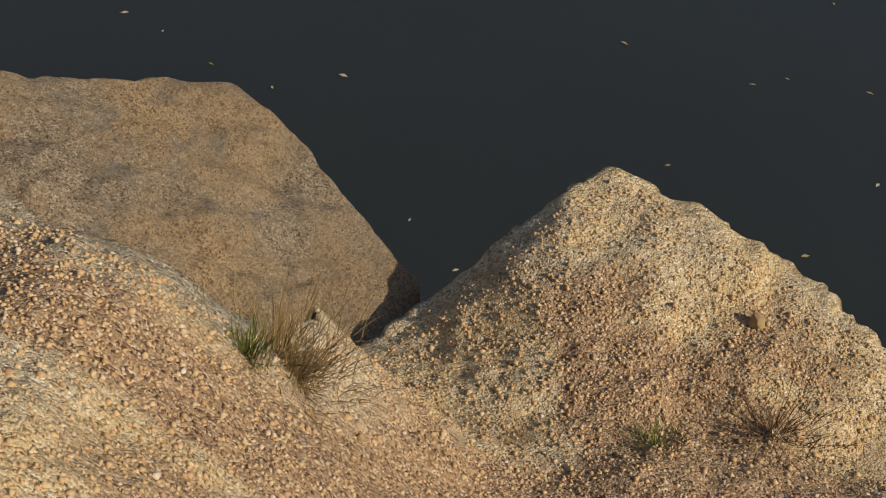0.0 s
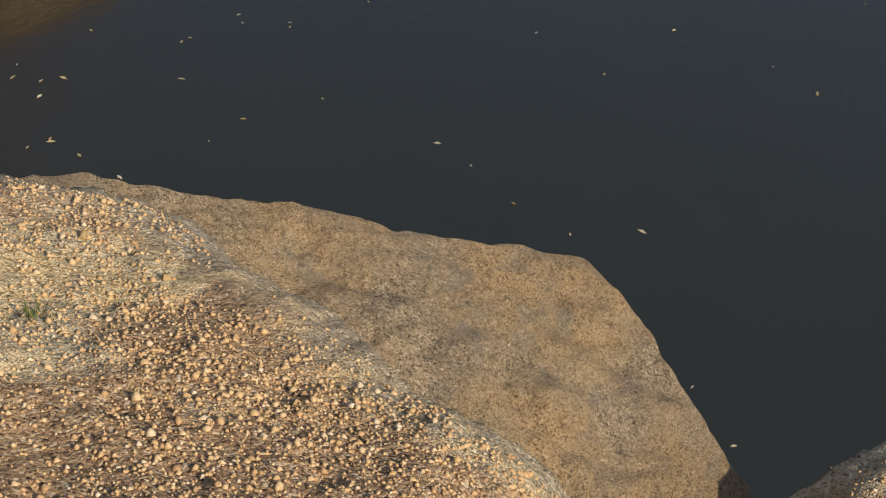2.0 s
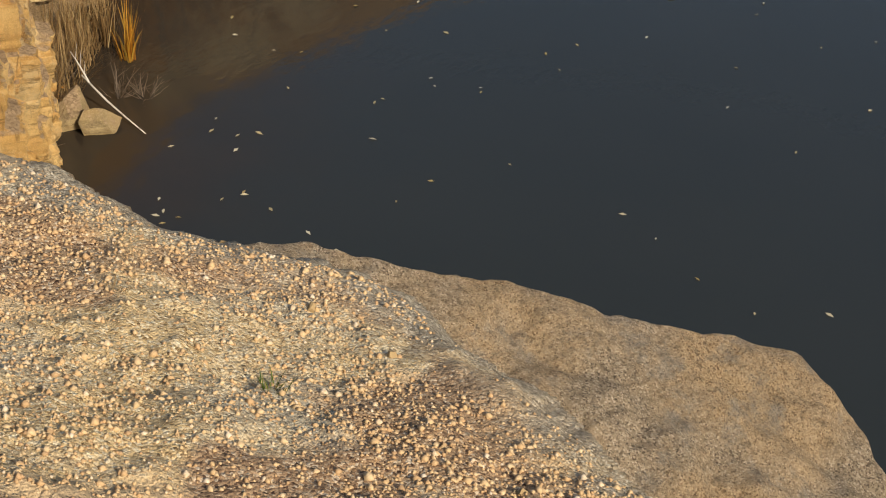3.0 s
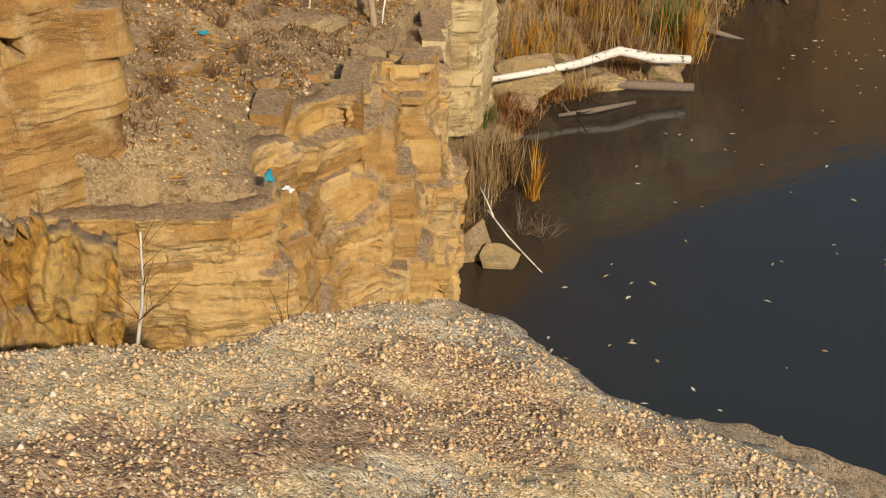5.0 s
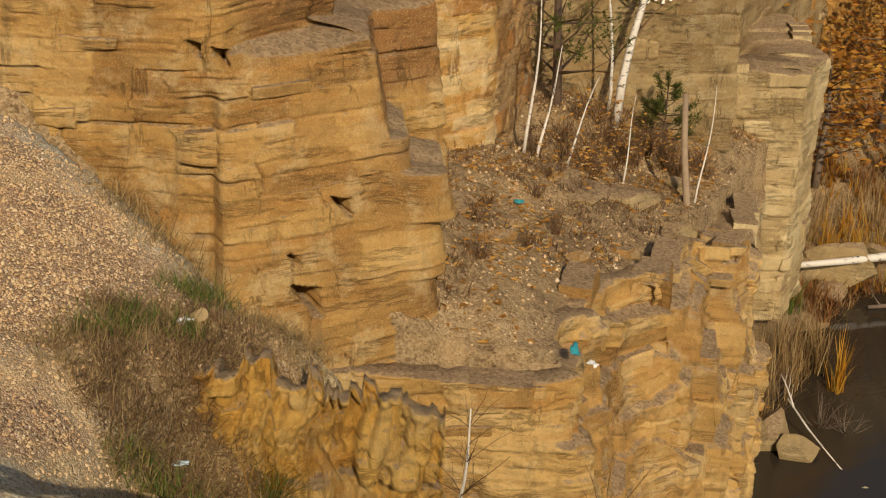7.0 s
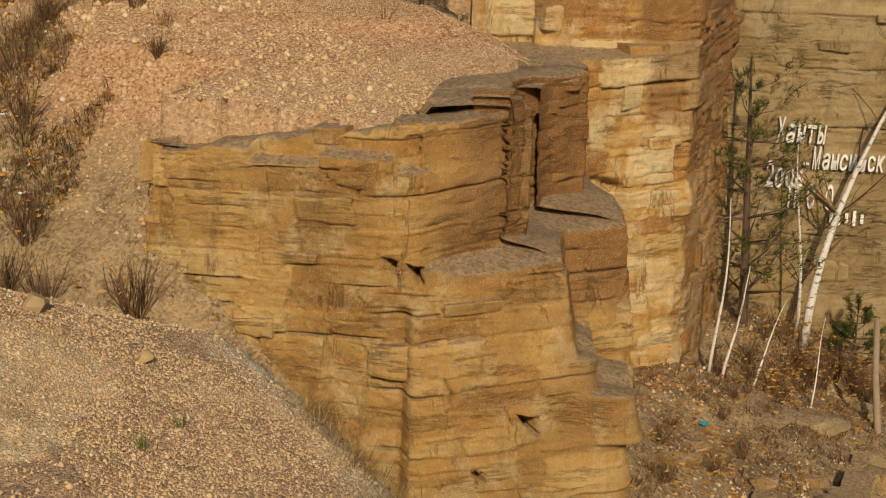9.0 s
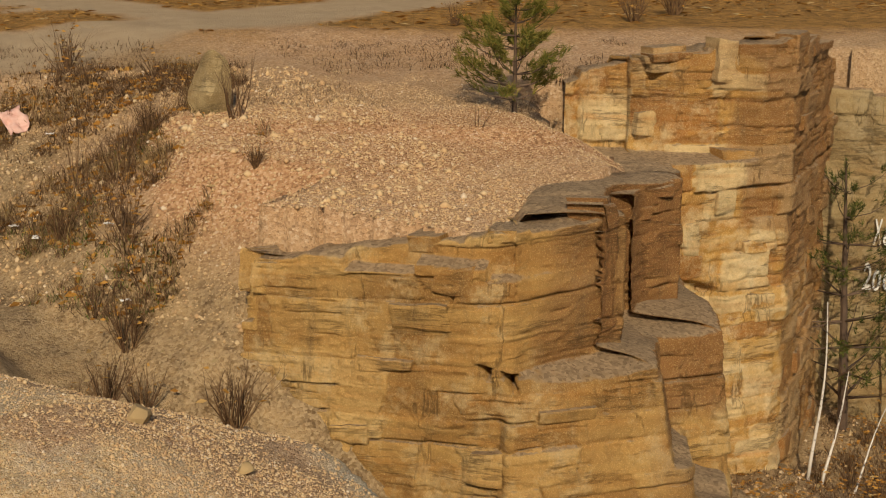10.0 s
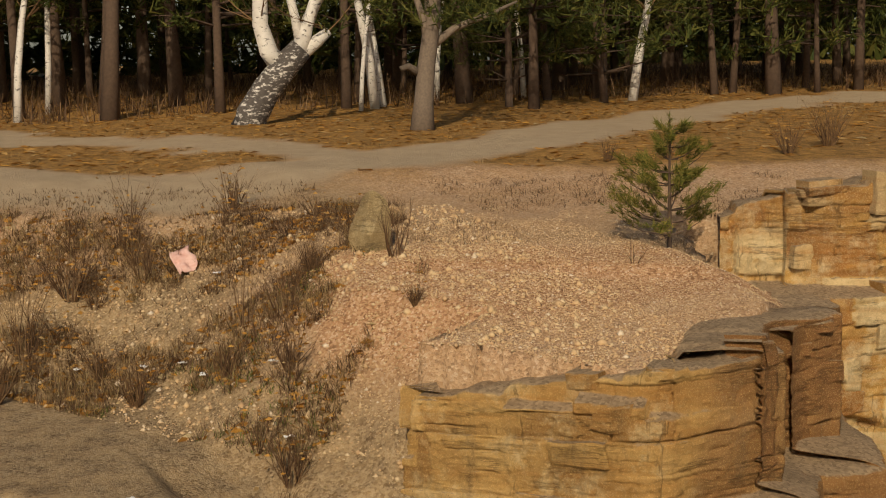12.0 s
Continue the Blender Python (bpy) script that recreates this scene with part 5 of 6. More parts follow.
# ---- woods beyond the track ----
def wood_pine(seed, height, radius, crown_base, label):
    """A tall pine of a closed wood: straight trunk, dead stubs, crown of needle clumps."""
    random.seed(seed)
    wood, green = Soup(), Sprays()
    bend = (random.gauss(0, 0.25), random.gauss(0, 0.25))
    pts = [Vector((bend[0] * math.sin(q * 3), bend[1] * math.sin(q * 2.4), height * q - 0.15)) for q in np.linspace(0, 1, 9)]
    tube(wood, pts, [radius * (1.25 if k == 0 else 1 - 0.8 * k / 8) for k in range(9)], 9)
    for _ in range(9):
        h = random.uniform(0.18, 0.6)
        a = random.uniform(0, 6.283)
        twig(wood, (pts[0].lerp(pts[8], h)), (math.cos(a), math.sin(a), random.uniform(-0.2, 0.5)), random.uniform(0.5, 1.5), 0.018, 1, 0, 0.3, 3, 2)
    for _ in range(52):
        h = random.uniform(crown_base, 1.0) ** 1.25
        a = random.uniform(0, 6.283)
        reach = (2.4 * (1 - (h - crown_base) / (1 - crown_base)) ** 0.6 + 0.5) * random.uniform(0.5, 1.1)
        p0 = pts[0].lerp(pts[8], h)
        tip = p0 + Vector((math.cos(a) * reach, math.sin(a) * reach, random.uniform(-0.3, 0.5)))
        tube(wood, [p0, p0.lerp(tip, 0.5) + Vector((0, 0, 0.1)), tip], [0.035, 0.02, 0.008], 4)
        for _ in range(9):
            c = p0.lerp(tip, random.uniform(0.4, 1.1)) + Vector((random.gauss(0, 0.28), random.gauss(0, 0.28), random.gauss(0, 0.16)))
            for _ in range(3):
                green.add(c + Vector((random.gauss(0, 0.12), random.gauss(0, 0.12), random.gauss(0, 0.08))), (random.gauss(0, 1), random.gauss(0, 1), 0.8), random.uniform(0.26, 0.42), 4)
    ob = new("pine_tree", wood.mesh("trunk", M_PINEBARK, True))
    tagged(ob, label, "tree", "pines of the wood")
    part("crown", green.mesh("crown", M_NEEDLE, seed, 0.085), parent=ob)
    return ob


kinds = [wood_pine(200 + k, h, r, c, "tall pine with a scaly brown trunk at the wood") for k, (h, r, c) in enumerate([(14, 0.13, 0.30), (12, 0.10, 0.26), (16, 0.19, 0.34), (10, 0.08, 0.20), (13, 0.12, 0.24)])]
random.seed(9)
edge_line = [(-62, -10), (-42, 0), (-36, 5), (-34.5, 10), (-35, 15), (-35.5, 20), (-33, 26), (-32, 34)]
run = [0.0]
for p, q in zip(edge_line[:-1], edge_line[1:]):
    run.append(run[-1] + math.dist(p, q))
placed = 0
for row in range(6):
    s = random.uniform(0, 2)
    while s < run[-1]:
        x = float(np.interp(s, run, [p[0] for p in edge_line])) - row * 4.0 + random.gauss(0, 0.8)
        y = float(np.interp(s, run, [p[1] for p in edge_line])) + random.gauss(0, 0.6)
        kind = kinds[random.randrange(5)]
        m = Matrix.LocRotScale((x, y, ground_at(x, y)), Euler((random.gauss(0, 0.02), random.gauss(0, 0.02), random.uniform(0, 6.28))), None)
        if placed < 5:
            kinds[placed].matrix_basis = m
        else:
            copy_thing(kind, m)
        placed += 1
        s += random.uniform(1.5, 3.6)
for x, y, k in [(-33.5, 21.2, 2), (-34.7, 4.1, 2), (-34.3, 19.9, 1), (-32.0, 13.6, 4), (-33.2, 16.1, 3)]:
    copy_thing(kinds[k], Matrix.LocRotScale((x, y, ground_at(x, y)), Euler((0.01, 0.03, x)), None))

# dark far woods
random.seed(12)
soup = Sprays()
for _ in range(9000):
    a = random.random()
    x, y = -66 - 14 * random.random(), -60 + 150 * a
    c = Vector((x, y, 9.6 + random.uniform(0.2, 15)))
    for _ in range(2):
        soup.add(c, (random.gauss(0, 1), random.gauss(0, 1), 0.5), random.uniform(0.9, 1.7), 6)
tagged(new("far_woods", soup.mesh("far_woods", M_NEEDLE, 3, 0.12)), "dense dark pine wood in the distance", "woods", kind="stuff")

# undergrowth at the edge of the wood
weeds("undergrowth", "brown undergrowth between the trunks", scatter(9000, -60, -33, -10, 36, lambda x, y, z: x < -34.5, 51)[:4000], 0.8, M_STALK, 52, 5, 0.02)
weeds("verge_grass", "low dry grass along the track", scatter(16000, -40, -18, -8, 28, lambda x, y, z: (land(x, y)[1][4][1] > 0.4), 53)[:3600], 0.11, M_DRY, 54, 4, 0.008)


def forked_birch():
    """The old leaning birch with three limbs."""
    random.seed(31)
    wood, white, thin = Soup(), Soup(), Soup()
    tube(wood, [(0, -0.25, -0.2), (0.05, -0.1, 0.25), (0.1, 0.2, 0.75), (0.15, 0.62, 1.25), (0.2, 0.95, 1.6)], [0.42, 0.34, 0.31, 0.29, 0.25], 12)
    for pts, r in [([(0.12, 0.5, 1.2), (0.1, 0.28, 1.55), (0.1, 0.12, 2.1), (0.05, 0.15, 3.2), (0.0, 0.35, 5.0), (0, 0.5, 7.5)], [0.24, 0.2, 0.17, 0.15, 0.1, 0.03]),
                   ([(0.2, 0.9, 1.5), (0.2, 1.05, 2.0), (0.2, 1.3, 2.6), (0.25, 1.75, 3.2), (0.3, 2.2, 4.2), (0.3, 2.6, 6.5)], [0.2, 0.16, 0.14, 0.12, 0.09, 0.03]),
                   ([(0.2, 0.95, 1.6), (0.2, 0.85, 2.2), (0.15, 0.7, 2.9), (0.1, 0.6, 4.0), (0.1, 0.5, 6.0)], [0.12, 0.1, 0.08, 0.06, 0.02]),
                   ([(0.2, 0.9, 1.45), (0.2, 1.3, 1.75), (0.2, 1.55, 1.95)], [0.17, 0.14, 0.10])]:
        tube(white, pts, r, 10)
        for k in range(2, len(pts)):
            for _ in range(3):
                twig(thin, pts[k], (random.gauss(0, 1), random.gauss(0, 1), random.uniform(0.2, 1)), 1.3, 0.02, 2)
    ob = new("birch_tree", wood.mesh("trunk", M_OLDBIRCH, True))
    ob.location = (-30.3, 6.5, ground_at(-30.3, 6.5) - 0.05)
    tagged(ob, "old leaning birch forking into white limbs", "tree")
    part("limb", white.mesh("limb", M_BIRCH, True), parent=ob, label="white birch limbs with black scars")
    tagged(part("twig", thin.mesh("twig", M_STALK), parent=ob), kind="stuff")


forked_birch()
for x, y, h, lean, r in [(-34.4, 10.3, 9, (0.2, -1.6), 0.13), (-35.2, 11.0, 9, (0, -1.5), 0.12), (-34.0, 9.9, 6, (0.3, 1.2), 0.06), (-33.5, 17.1, 8, (0, 1.2), 0.13), (-36, 2.2, 8, (0, 1.4), 0.10), (-36.6, 1.0, 8, (0, 0.9), 0.08), (-38.5, 3.0, 9, (0, 0.5), 0.09),
                         (-37, 13, 8, (0, 1.5), 0.09), (-36.5, 15.2, 8, (0, -0.7), 0.08)]:
    bare_birch(x, y, ground_at(x, y), h, "slim white birch at the edge of the wood", int(x * 7 + y * 3) % 97, lean, r, 14)


def gnarled_pine():
    random.seed(44)
    wood, green = Soup(), Sprays()
    tube(wood, [(0, 0, -0.2), (0, 0.05, 0.5), (0.05, 0.1, 1.2), (0, 0.25, 2.0), (0, 0.3, 3.2), (0, 0.2, 6), (0, 0.2, 9)], [0.26, 0.19, 0.17, 0.16, 0.14, 0.1, 0.03], 10)
    for pts in ([(0, 0.2, 1.55), (0, 0.7, 1.9), (0, 1.4, 2.15), (0, 2.0, 2.4)], [(0, 0.1, 1.0), (0, -0.25, 1.2), (0, -0.4, 1.15)], [(0, 0.15, 1.4), (0, 0.1, 2.0), (0, -0.2, 2.9)]):
        tube(wood, pts, [0.09, 0.07, 0.05, 0.02][: len(pts)], 7)
    for _ in range(420):
        c = Vector((random.gauss(0, 0.8), random.gauss(0.3, 1.1), random.uniform(2.0, 8.5)))
        for _ in range(3):
            green.add(c + Vector((random.gauss(0, 0.15), random.gauss(0, 0.15), random.gauss(0, 0.1))), (random.gauss(0, 1), random.gauss(0, 1), 0.8), 0.28, 7)
    ob = new("pine_tree", wood.mesh("trunk", M_BARK, True))
    ob.location = (-26.4, 8.75, ground_at(-26.4, 8.75))
    tagged(ob, "gnarled grey pine with a low side branch", "tree")
    part("crown", green.mesh("crown", M_NEEDLE), parent=ob)


gnarled_pine()
young_pine(-33.5, 16.2, ground_at(-33.5, 16.2), 5.5, "bushy green pine at the edge of the wood", 61, dense=2.2)
young_pine(-33.0, 13.4, ground_at(-33.0, 13.4), 5.0, "bushy green pine at the edge of the wood", 62, dense=2.2)
young_pine(-13.45, 6.78, ground_at(-13.45, 6.78) - 0.03, 1.38, "small green pine on the rim of the quarry", 63, dense=1.5, needles=M_YOUNG)
young_pine(-13.75, 11.75, ground_at(-13.75, 11.75) - 0.05, 3.4, "slender pine growing against the rock face", 64, lean=(-0.35, 0.1), dense=0.7)
young_pine(-13.1, 13.1, ground_at(-13.1, 13.1) - 0.03, 1.1, "small pine below the painted wall", 65, dense=0.8)

# ---- bushes and stems on the gully side and rim ----
random.seed(88)
for x, y, h, lab, n in [(-14.95, 3.35, 0.42, "dark brown low bush on sandy soil", 60), (-12.75, 3.72, 0.26, "dark heather-like plant on the gravel rim", 40), (-12.75, 6.0, 0.38, "bare reddish sapling on the gravel rim", 6),
                        (-14.25, 4.05, 0.75, "tall reddish dry stalks beside a pale stone", 14), (-12.0, 2.3, 0.6, "grey-brown dry bush in the gully", 40), (-7.55, 1.75, 0.42, "green-grey bush with dry stems on the mound edge", 46),
                        (-13.9, 2.2, 0.5, "tangled dry bush on the slope", 36), (-13.1, 2.6, 0.5, "tangled dry bush on the slope", 34), (-15.6, 1.2, 0.55, "tangled dry bush on the slope", 36), (-16.9, 1.9, 0.55, "tangled dry bush on the slope", 36),
                        (-16.3, 0.5, 0.9, "tall dry weeds on the gully side", 30), (-15.4, 0.1, 0.85, "tall dry weeds on the gully side", 30), (-17.0, 1.1, 0.9, "tall dry weeds on the gully side", 30), (-14.8, 2.6, 0.8, "tall thin dry stalks", 8), (-14.5, 1.4, 0.55, "tangled dry bush on the slope", 40),
                        (-17.9, 3.2, 0.5, "low dry bush by the track", 30), (-18.4, 8.6, 0.35, "low dry bush by the track", 40), (-18.2, 9.4, 0.35, "low dry bush by the track", 36), (-18.2, 11.4, 0.6, "reddish brown bush above the cliff", 50), (-19.2, 12.8, 0.8, "reddish brown bush above the cliff", 50),
                        (-11.2, 2.2, 0.5, "grey-brown dry bush in the gully", 36), (-10.6, 1.6, 0.45, "dry bush on the gully edge", 36), (-9.4, 1.5, 0.4, "dry bush on the gully edge", 36)]:
    bush(x, y, h, lab, n, leaves=int(40 * h) if n > 20 else 0, radius=0.004 + 0.004 * h)

# ---- bench: saplings, rubble and rubbish ----
for x, y, z, h, lean, r in [(-12.75, 10.4, 3.5, 2.1, (-0.2, 0.3), 0.022), (-12.6, 10.45, 3.5, 1.3, (-0.2, 0.5), 0.02), (-12.2, 11.5, 3.5, 1.0, (-0.25, 0.4), 0.011), (-11.6, 12.2, 3.5, 1.4, (-0.3, 0.5), 0.012), (-12.3, 10.6, 3.5, 1.0, (-0.4, 0.9), 0.016),
                            (-13.4, 12.45, 3.0, 4.0, (0.1, 1.5), 0.062), (-13.5, 12.4, 3.0, 2.6, (-0.25, 0.1), 0.025)]:
    bare_birch(x, y, min(z, ground_at(x, y)) if z > 3.9 else ground_at(x, y), h, "thin white birch sapling on the rocky bench", int(abs(x * 31 + y * 17)) % 91, lean, r, 9)
random.seed(90)
for x, y in [(-9.6, 7.2), (-9.9, 8.0), (-10.6, 9.0), (-10.2, 7.6), (-11.4, 9.4), (-12.0, 10.2), (-10.9, 8.3), (-12.8, 10.6), (-13.4, 11.8), (-12.6, 12.9), (-13.0, 12.3), (-12.2, 11.0), (-11.4, 10.1), (-12.9, 13.6)]:
    bush(x, y, random.uniform(0.25, 0.5), "low brown scrub on the rubble bench", 26, leaves=26, radius=0.005)


for _ in range(26):
    y = random.uniform(10.6, 14.0)
    x = -13.2 + (0.5 - 0.75 * abs(y - 12.1)) * -0.9 + random.uniform(-0.1, 0.8)
    bush(x, y, random.uniform(0.3, 0.75), "tangled brown scrub at the foot of the painted wall", 22, leaves=50, radius=0.006)


def stone(x, y, size, label, seed, material=None, z=None, turn=0.0, name="boulder", sink=0.3, cuts=11):
    me = stone_mesh(name, material or M_PALE, seed, size, cuts, 0.03, 4)
    ob = new(name, me)
    ob.location = (x, y, (ground_at(x, y) if z is None else z) + size[2] * (1 - sink) * 0.6)
    ob.rotation_euler = (0, 0, turn)
    return tagged(ob, label, "rock")


random.seed(91)
for k in range(46):
    x, y = random.uniform(-13.0, -8.4), random.uniform(6.4, 13.0)
    if inside(BENCH, np.array([x]), np.array([y]))[0] > 0.2:
        s = random.choice([0.06, 0.08, 0.10, 0.14, 0.2])
        stone(x, y, (s, s * random.uniform(0.6, 1.1), s * random.uniform(0.35, 0.7)), "ochre rubble block on the bench", 300 + k, M_OCHRE, turn=random.uniform(0, 3), sink=0.8, cuts=16)
for k, (x, y, s) in enumerate([(-10.7, 10.9, (0.30, 0.25, 0.22)), (-11.0, 11.6, (0.25, 0.2, 0.2)), (-10.3, 10.5, (0.28, 0.25, 0.2)), (-12.2, 10.3, (0.8, 0.55, 0.12)), (-11.5, 10.0, (0.7, 0.5, 0.10)), (-11.6, 10.9, (0.7, 0.5, 0.14)), (-12.0, 12.3, (0.26, 0.22, 0.34)),
                               (-10.4, 7.5, (0.42, 0.28, 0.10)), (-9.9, 7.55, (0.30, 0.10, 0.16)), (-8.7, 8.1, (0.22, 0.2, 0.16)), (-9.2, 9.0, (0.3, 0.22, 0.14))]):
    stone(x, y, s, "squared pale rock block on the bench", 360 + k, M_PALE if k < 7 else M_OCHRE, turn=0.6 + 0.1 * k, cuts=16, sink=0.9)

bare_birch(-3.42, 2.08, 7.72, 0.46, "tiny leafless birch sapling by the ledge", 5, (0.03, 0.03), 0.006, 16, fine=2, spread=0.5)
bush(-3.1, 2.45, 0.3, "thin bare twigs below the ledge edge", 7, z=7.75, radius=0.002)
for k in range(9):
    q = k / 8
    x, y = -3.3 + 0.42 * q + random.uniform(-0.03, 0.03), 2.2 + 0.16 * q + random.uniform(-0.03, 0.03)
    tuft("grass_tuft", "dark green grass below the ledge edge", x, y, 130, 0.09, 0.06, M_GREEN if k % 3 else M_STALK, width=0.003)

for k in range(9):
    q = k / 8
    x, y = -11.2 - 1.7 * q + random.uniform(-0.1, 0.1), 12.7 + 2.2 * q + random.uniform(-0.1, 0.1)
    w = random.uniform(0.16, 0.32)
    stone(x, y, (w, w * 0.8, w * 0.6), "broken pale block on the edge of the bench", 380 + k, M_PALE, z=ground_at(x, y), turn=k * 0.7, cuts=16, sink=0.6)

# ---- shore: boulders, logs, reeds ----
for k, (x, y, s, turn) in enumerate([(-14.25, 19.1, (0.95, 0.6, 0.62), 0.9), (-14.75, 18.35, (0.5, 0.4, 0.35), 0.3), (-14.1, 18.55, (0.5, 0.4, 0.25), 1.2), (-14.75, 17.9, (0.35, 0.3, 0.28), 0.1), (-14.35, 17.65, (0.32, 0.3, 0.25), 0.8), (-13.6, 20.3, (0.75, 0.5, 0.32), 1.0),
                                     (-12.95, 21.3, (0.45, 0.4, 0.35), 0.5), (-11.4, 13.9, (0.55, 0.55, 0.44), 0.7), (-10.98, 13.98, (0.46, 0.40, 0.32), 0.2), (-14.5, 20.2, (0.6, 0.4, 0.3), 0.4), (-16.0, 28.4, (0.8, 0.6, 0.5), 0.2), (-17.2, 28.0, (0.7, 0.6, 0.6), 0.6), (-15.6, 18.0, (0.4, 0.35, 0.3), 0.4)]):
    stone(x, y, s, "angular pale boulder at the water's edge", 420 + k, M_PALE, z=max(-0.12, ground_at(x, y) - 0.1), turn=turn, cuts=16, sink=0.2)


def log(points, radii, material, label, name="log", stubs=0):
    soup = Soup()
    tube(soup, points, radii, 10)
    for _ in range(stubs):
        k = random.randrange(len(points) - 1)
        twig(soup, Vector(points[k]).lerp(Vector(points[k + 1]), random.random()), (random.gauss(0, 1), random.gauss(0, 1), random.uniform(0.1, 1)), 0.5, 0.02, 1)
    return tagged(new(name, soup.mesh(name, material, True)), label, "log")


log([(-14.35, 17.75, 0.62), (-14.0, 18.7, 0.60), (-13.68, 19.5, 0.62), (-13.35, 20.3, 0.74), (-12.95, 20.85, 0.56), (-12.55, 21.4, 0.50)], [0.05, 0.06, 0.075, 0.085, 0.09, 0.08], M_BIRCH, "white birch trunk fallen across the boulders")
log([(-13.75, 20.0, 0.10), (-13.1, 20.6, 0.07), (-12.35, 21.3, 0.05)], [0.07, 0.09, 0.08], M_BARK, "grey log lying at the water's edge")
log([(-13.35, 18.6, 0.03), (-13.0, 19.2, 0.06), (-12.75, 20.05, 0.02)], [0.03, 0.05, 0.03], M_BARK, "waterlogged branch in the pond", stubs=2)
log([(-14.35, 17.8, 0.75), (-14.3, 17.72, -0.1), (-14.25, 17.6, -0.3)], [0.018, 0.018, 0.015], M_BIRCH, "thin pale stick standing in the pond")
log([(-11.55, 14.45, 0.45), (-11.1, 14.4, 0.2), (-10.75, 14.3, 0.12), (-10.2, 14.2, -0.05)], [0.014, 0.014, 0.011, 0.006], M_BIRCH, "pale birch branch leaning into the pond", stubs=1)
log([(-14.2, 23.6, 0.15), (-13.6, 23.9, 0.08), (-13.0, 24.2, -0.03)], [0.06, 0.06, 0.03], M_BARK, "dark log half in the pond")
for k in range(12):
    a = (-16.2 + 0.15 * k, 25.5 + 0.25 * k)
    log([(a[0] - 0.8, a[1] + random.gauss(0, 0.5), 0.5), (a[0], a[1], 0.35), (a[0] + 1.3, a[1] + random.gauss(0, 0.6), 0.03)], [0.05, 0.06, 0.03], M_BIRCH if k % 4 == 0 else M_BARK, "fallen dead branches heaped on the far shore", stubs=6)

shore_keep = lambda x, y, z: (inside(SHORE, x, y) > -0.35) & (inside(SHORE, x, y) < 5) & (inside(BENCH, x, y) < -0.1)
weeds("reeds", "tall dead reeds along the pond shore", scatter(9000, -17, -12.6, 19.5, 30, lambda x, y, z: shore_keep(x, y, z) & (inside(SHORE, x, y) < 2.6) & (vnoise(x, y, 0, 7) > -0.3), 61)[:260], 1.2, M_REED, 62, 5, 0.016, lean=0.28, droop=0.4)
weeds("near_reeds", "broken dead reeds at the foot of the cliff", scatter(6000, -13.2, -11.4, 13.4, 17.2, lambda x, y, z: (inside(SHORE, x, y) > -0.35) & (inside(BENCH, x, y) < -0.05), 63)[:260], 0.95, M_REED, 64, 4, 0.014, lean=0.34, droop=0.5)
weeds("shore_sedge", "orange and yellow sedge on the shore", scatter(9000, -18, -12.6, 19, 29, lambda x, y, z: shore_keep(x, y, z) & (vnoise(x * 0.8, y * 0.8, 0, 8) > 0.0), 65)[:330], 0.7, M_SEDGE, 66, 6, 0.02, lean=0.3, droop=0.8)
weeds("shore_grass", "brown dry grass on the shore slope", scatter(12000, -18.5, -13, 17.5, 30, shore_keep, 67)[:1700], 0.4, M_DRY, 68, 5, 0.016, lean=0.45)
weeds("shore_scrub", "rust-brown scrub on the shore slope", scatter(12000, -18.5, -13.4, 17.5, 30, lambda x, y, z: shore_keep(x, y, z) & (vnoise(x * 0.7, y * 0.7, 0, 9) > -0.1), 69)[:2600], 0.45, leafy("rust_scrub", [(0, (0.10, 0.045, 0.02)), (0.5, (0.22, 0.09, 0.03)), (1, (0.34, 0.16, 0.05))]), 70, 6, 0.018, lean=0.6)
random.seed(93)
tuft("sedge", "orange sedge clump standing in the pond", -11.8, 15.9, 46, 1.05, 0.06, M_SEDGE, lean=0.22, width=0.022, droop=0.5, z=-0.05)
tuft("sedge", "yellowing sedge clump standing in the pond", -12.35, 16.1, 30, 1.2, 0.05, M_REED, lean=0.12, width=0.02, droop=0.3, z=-0.05)
tuft("sedge", "orange sedge clump at the waterline", -13.3, 22.6, 90, 1.3, 0.25, M_SEDGE, lean=0.3, width=0.03, droop=0.6, z=0.0)
tuft("sedge", "green sedge clump at the waterline", -13.9, 22.9, 90, 1.4, 0.25, M_GREEN, lean=0.25, width=0.03, droop=0.5, z=0.1)
tuft("sedge", "green sedge beside the cliff foot", -13.9, 17.2, 60, 0.7, 0.12, M_GREEN, lean=0.3, width=0.02, droop=0.5)
for x, y, h in [(-11.3, 14.9, 0.6), (-10.95, 15.1, 0.45), (-12.2, 14.8, 0.6), (-11.55, 13.3, 0.7), (-11.3, 13.2, 0.5), (-12.4, 15.2, 0.5)]:
    bush(x, y, h, "grey dead brushwood at the water's edge", 16, M_BARK, z=-0.03, wide=1.6, radius=0.007, name="brushwood")

# bare grey trees and shrubs on the shore
for x, y, h, lean, r in [(-16.2, 22.8, 6.0, (0.0, 0.4), 0.075), (-16.0, 22.95, 5.5, (0.3, 0.6), 0.05), (-16.3, 23.9, 5.0, (0.2, 1.4), 0.055), (-17.5, 25.5, 7, (0.2, 0.3), 0.08), (-16.8, 27.5, 7, (0.4, -0.2), 0.08)]:
    bare_birch(x, y, ground_at(x, y), h, "bare grey-stemmed tree on the pond shore", int(abs(x * 13 + y * 29)) % 83, lean, r, 16, M_BARK, 2)


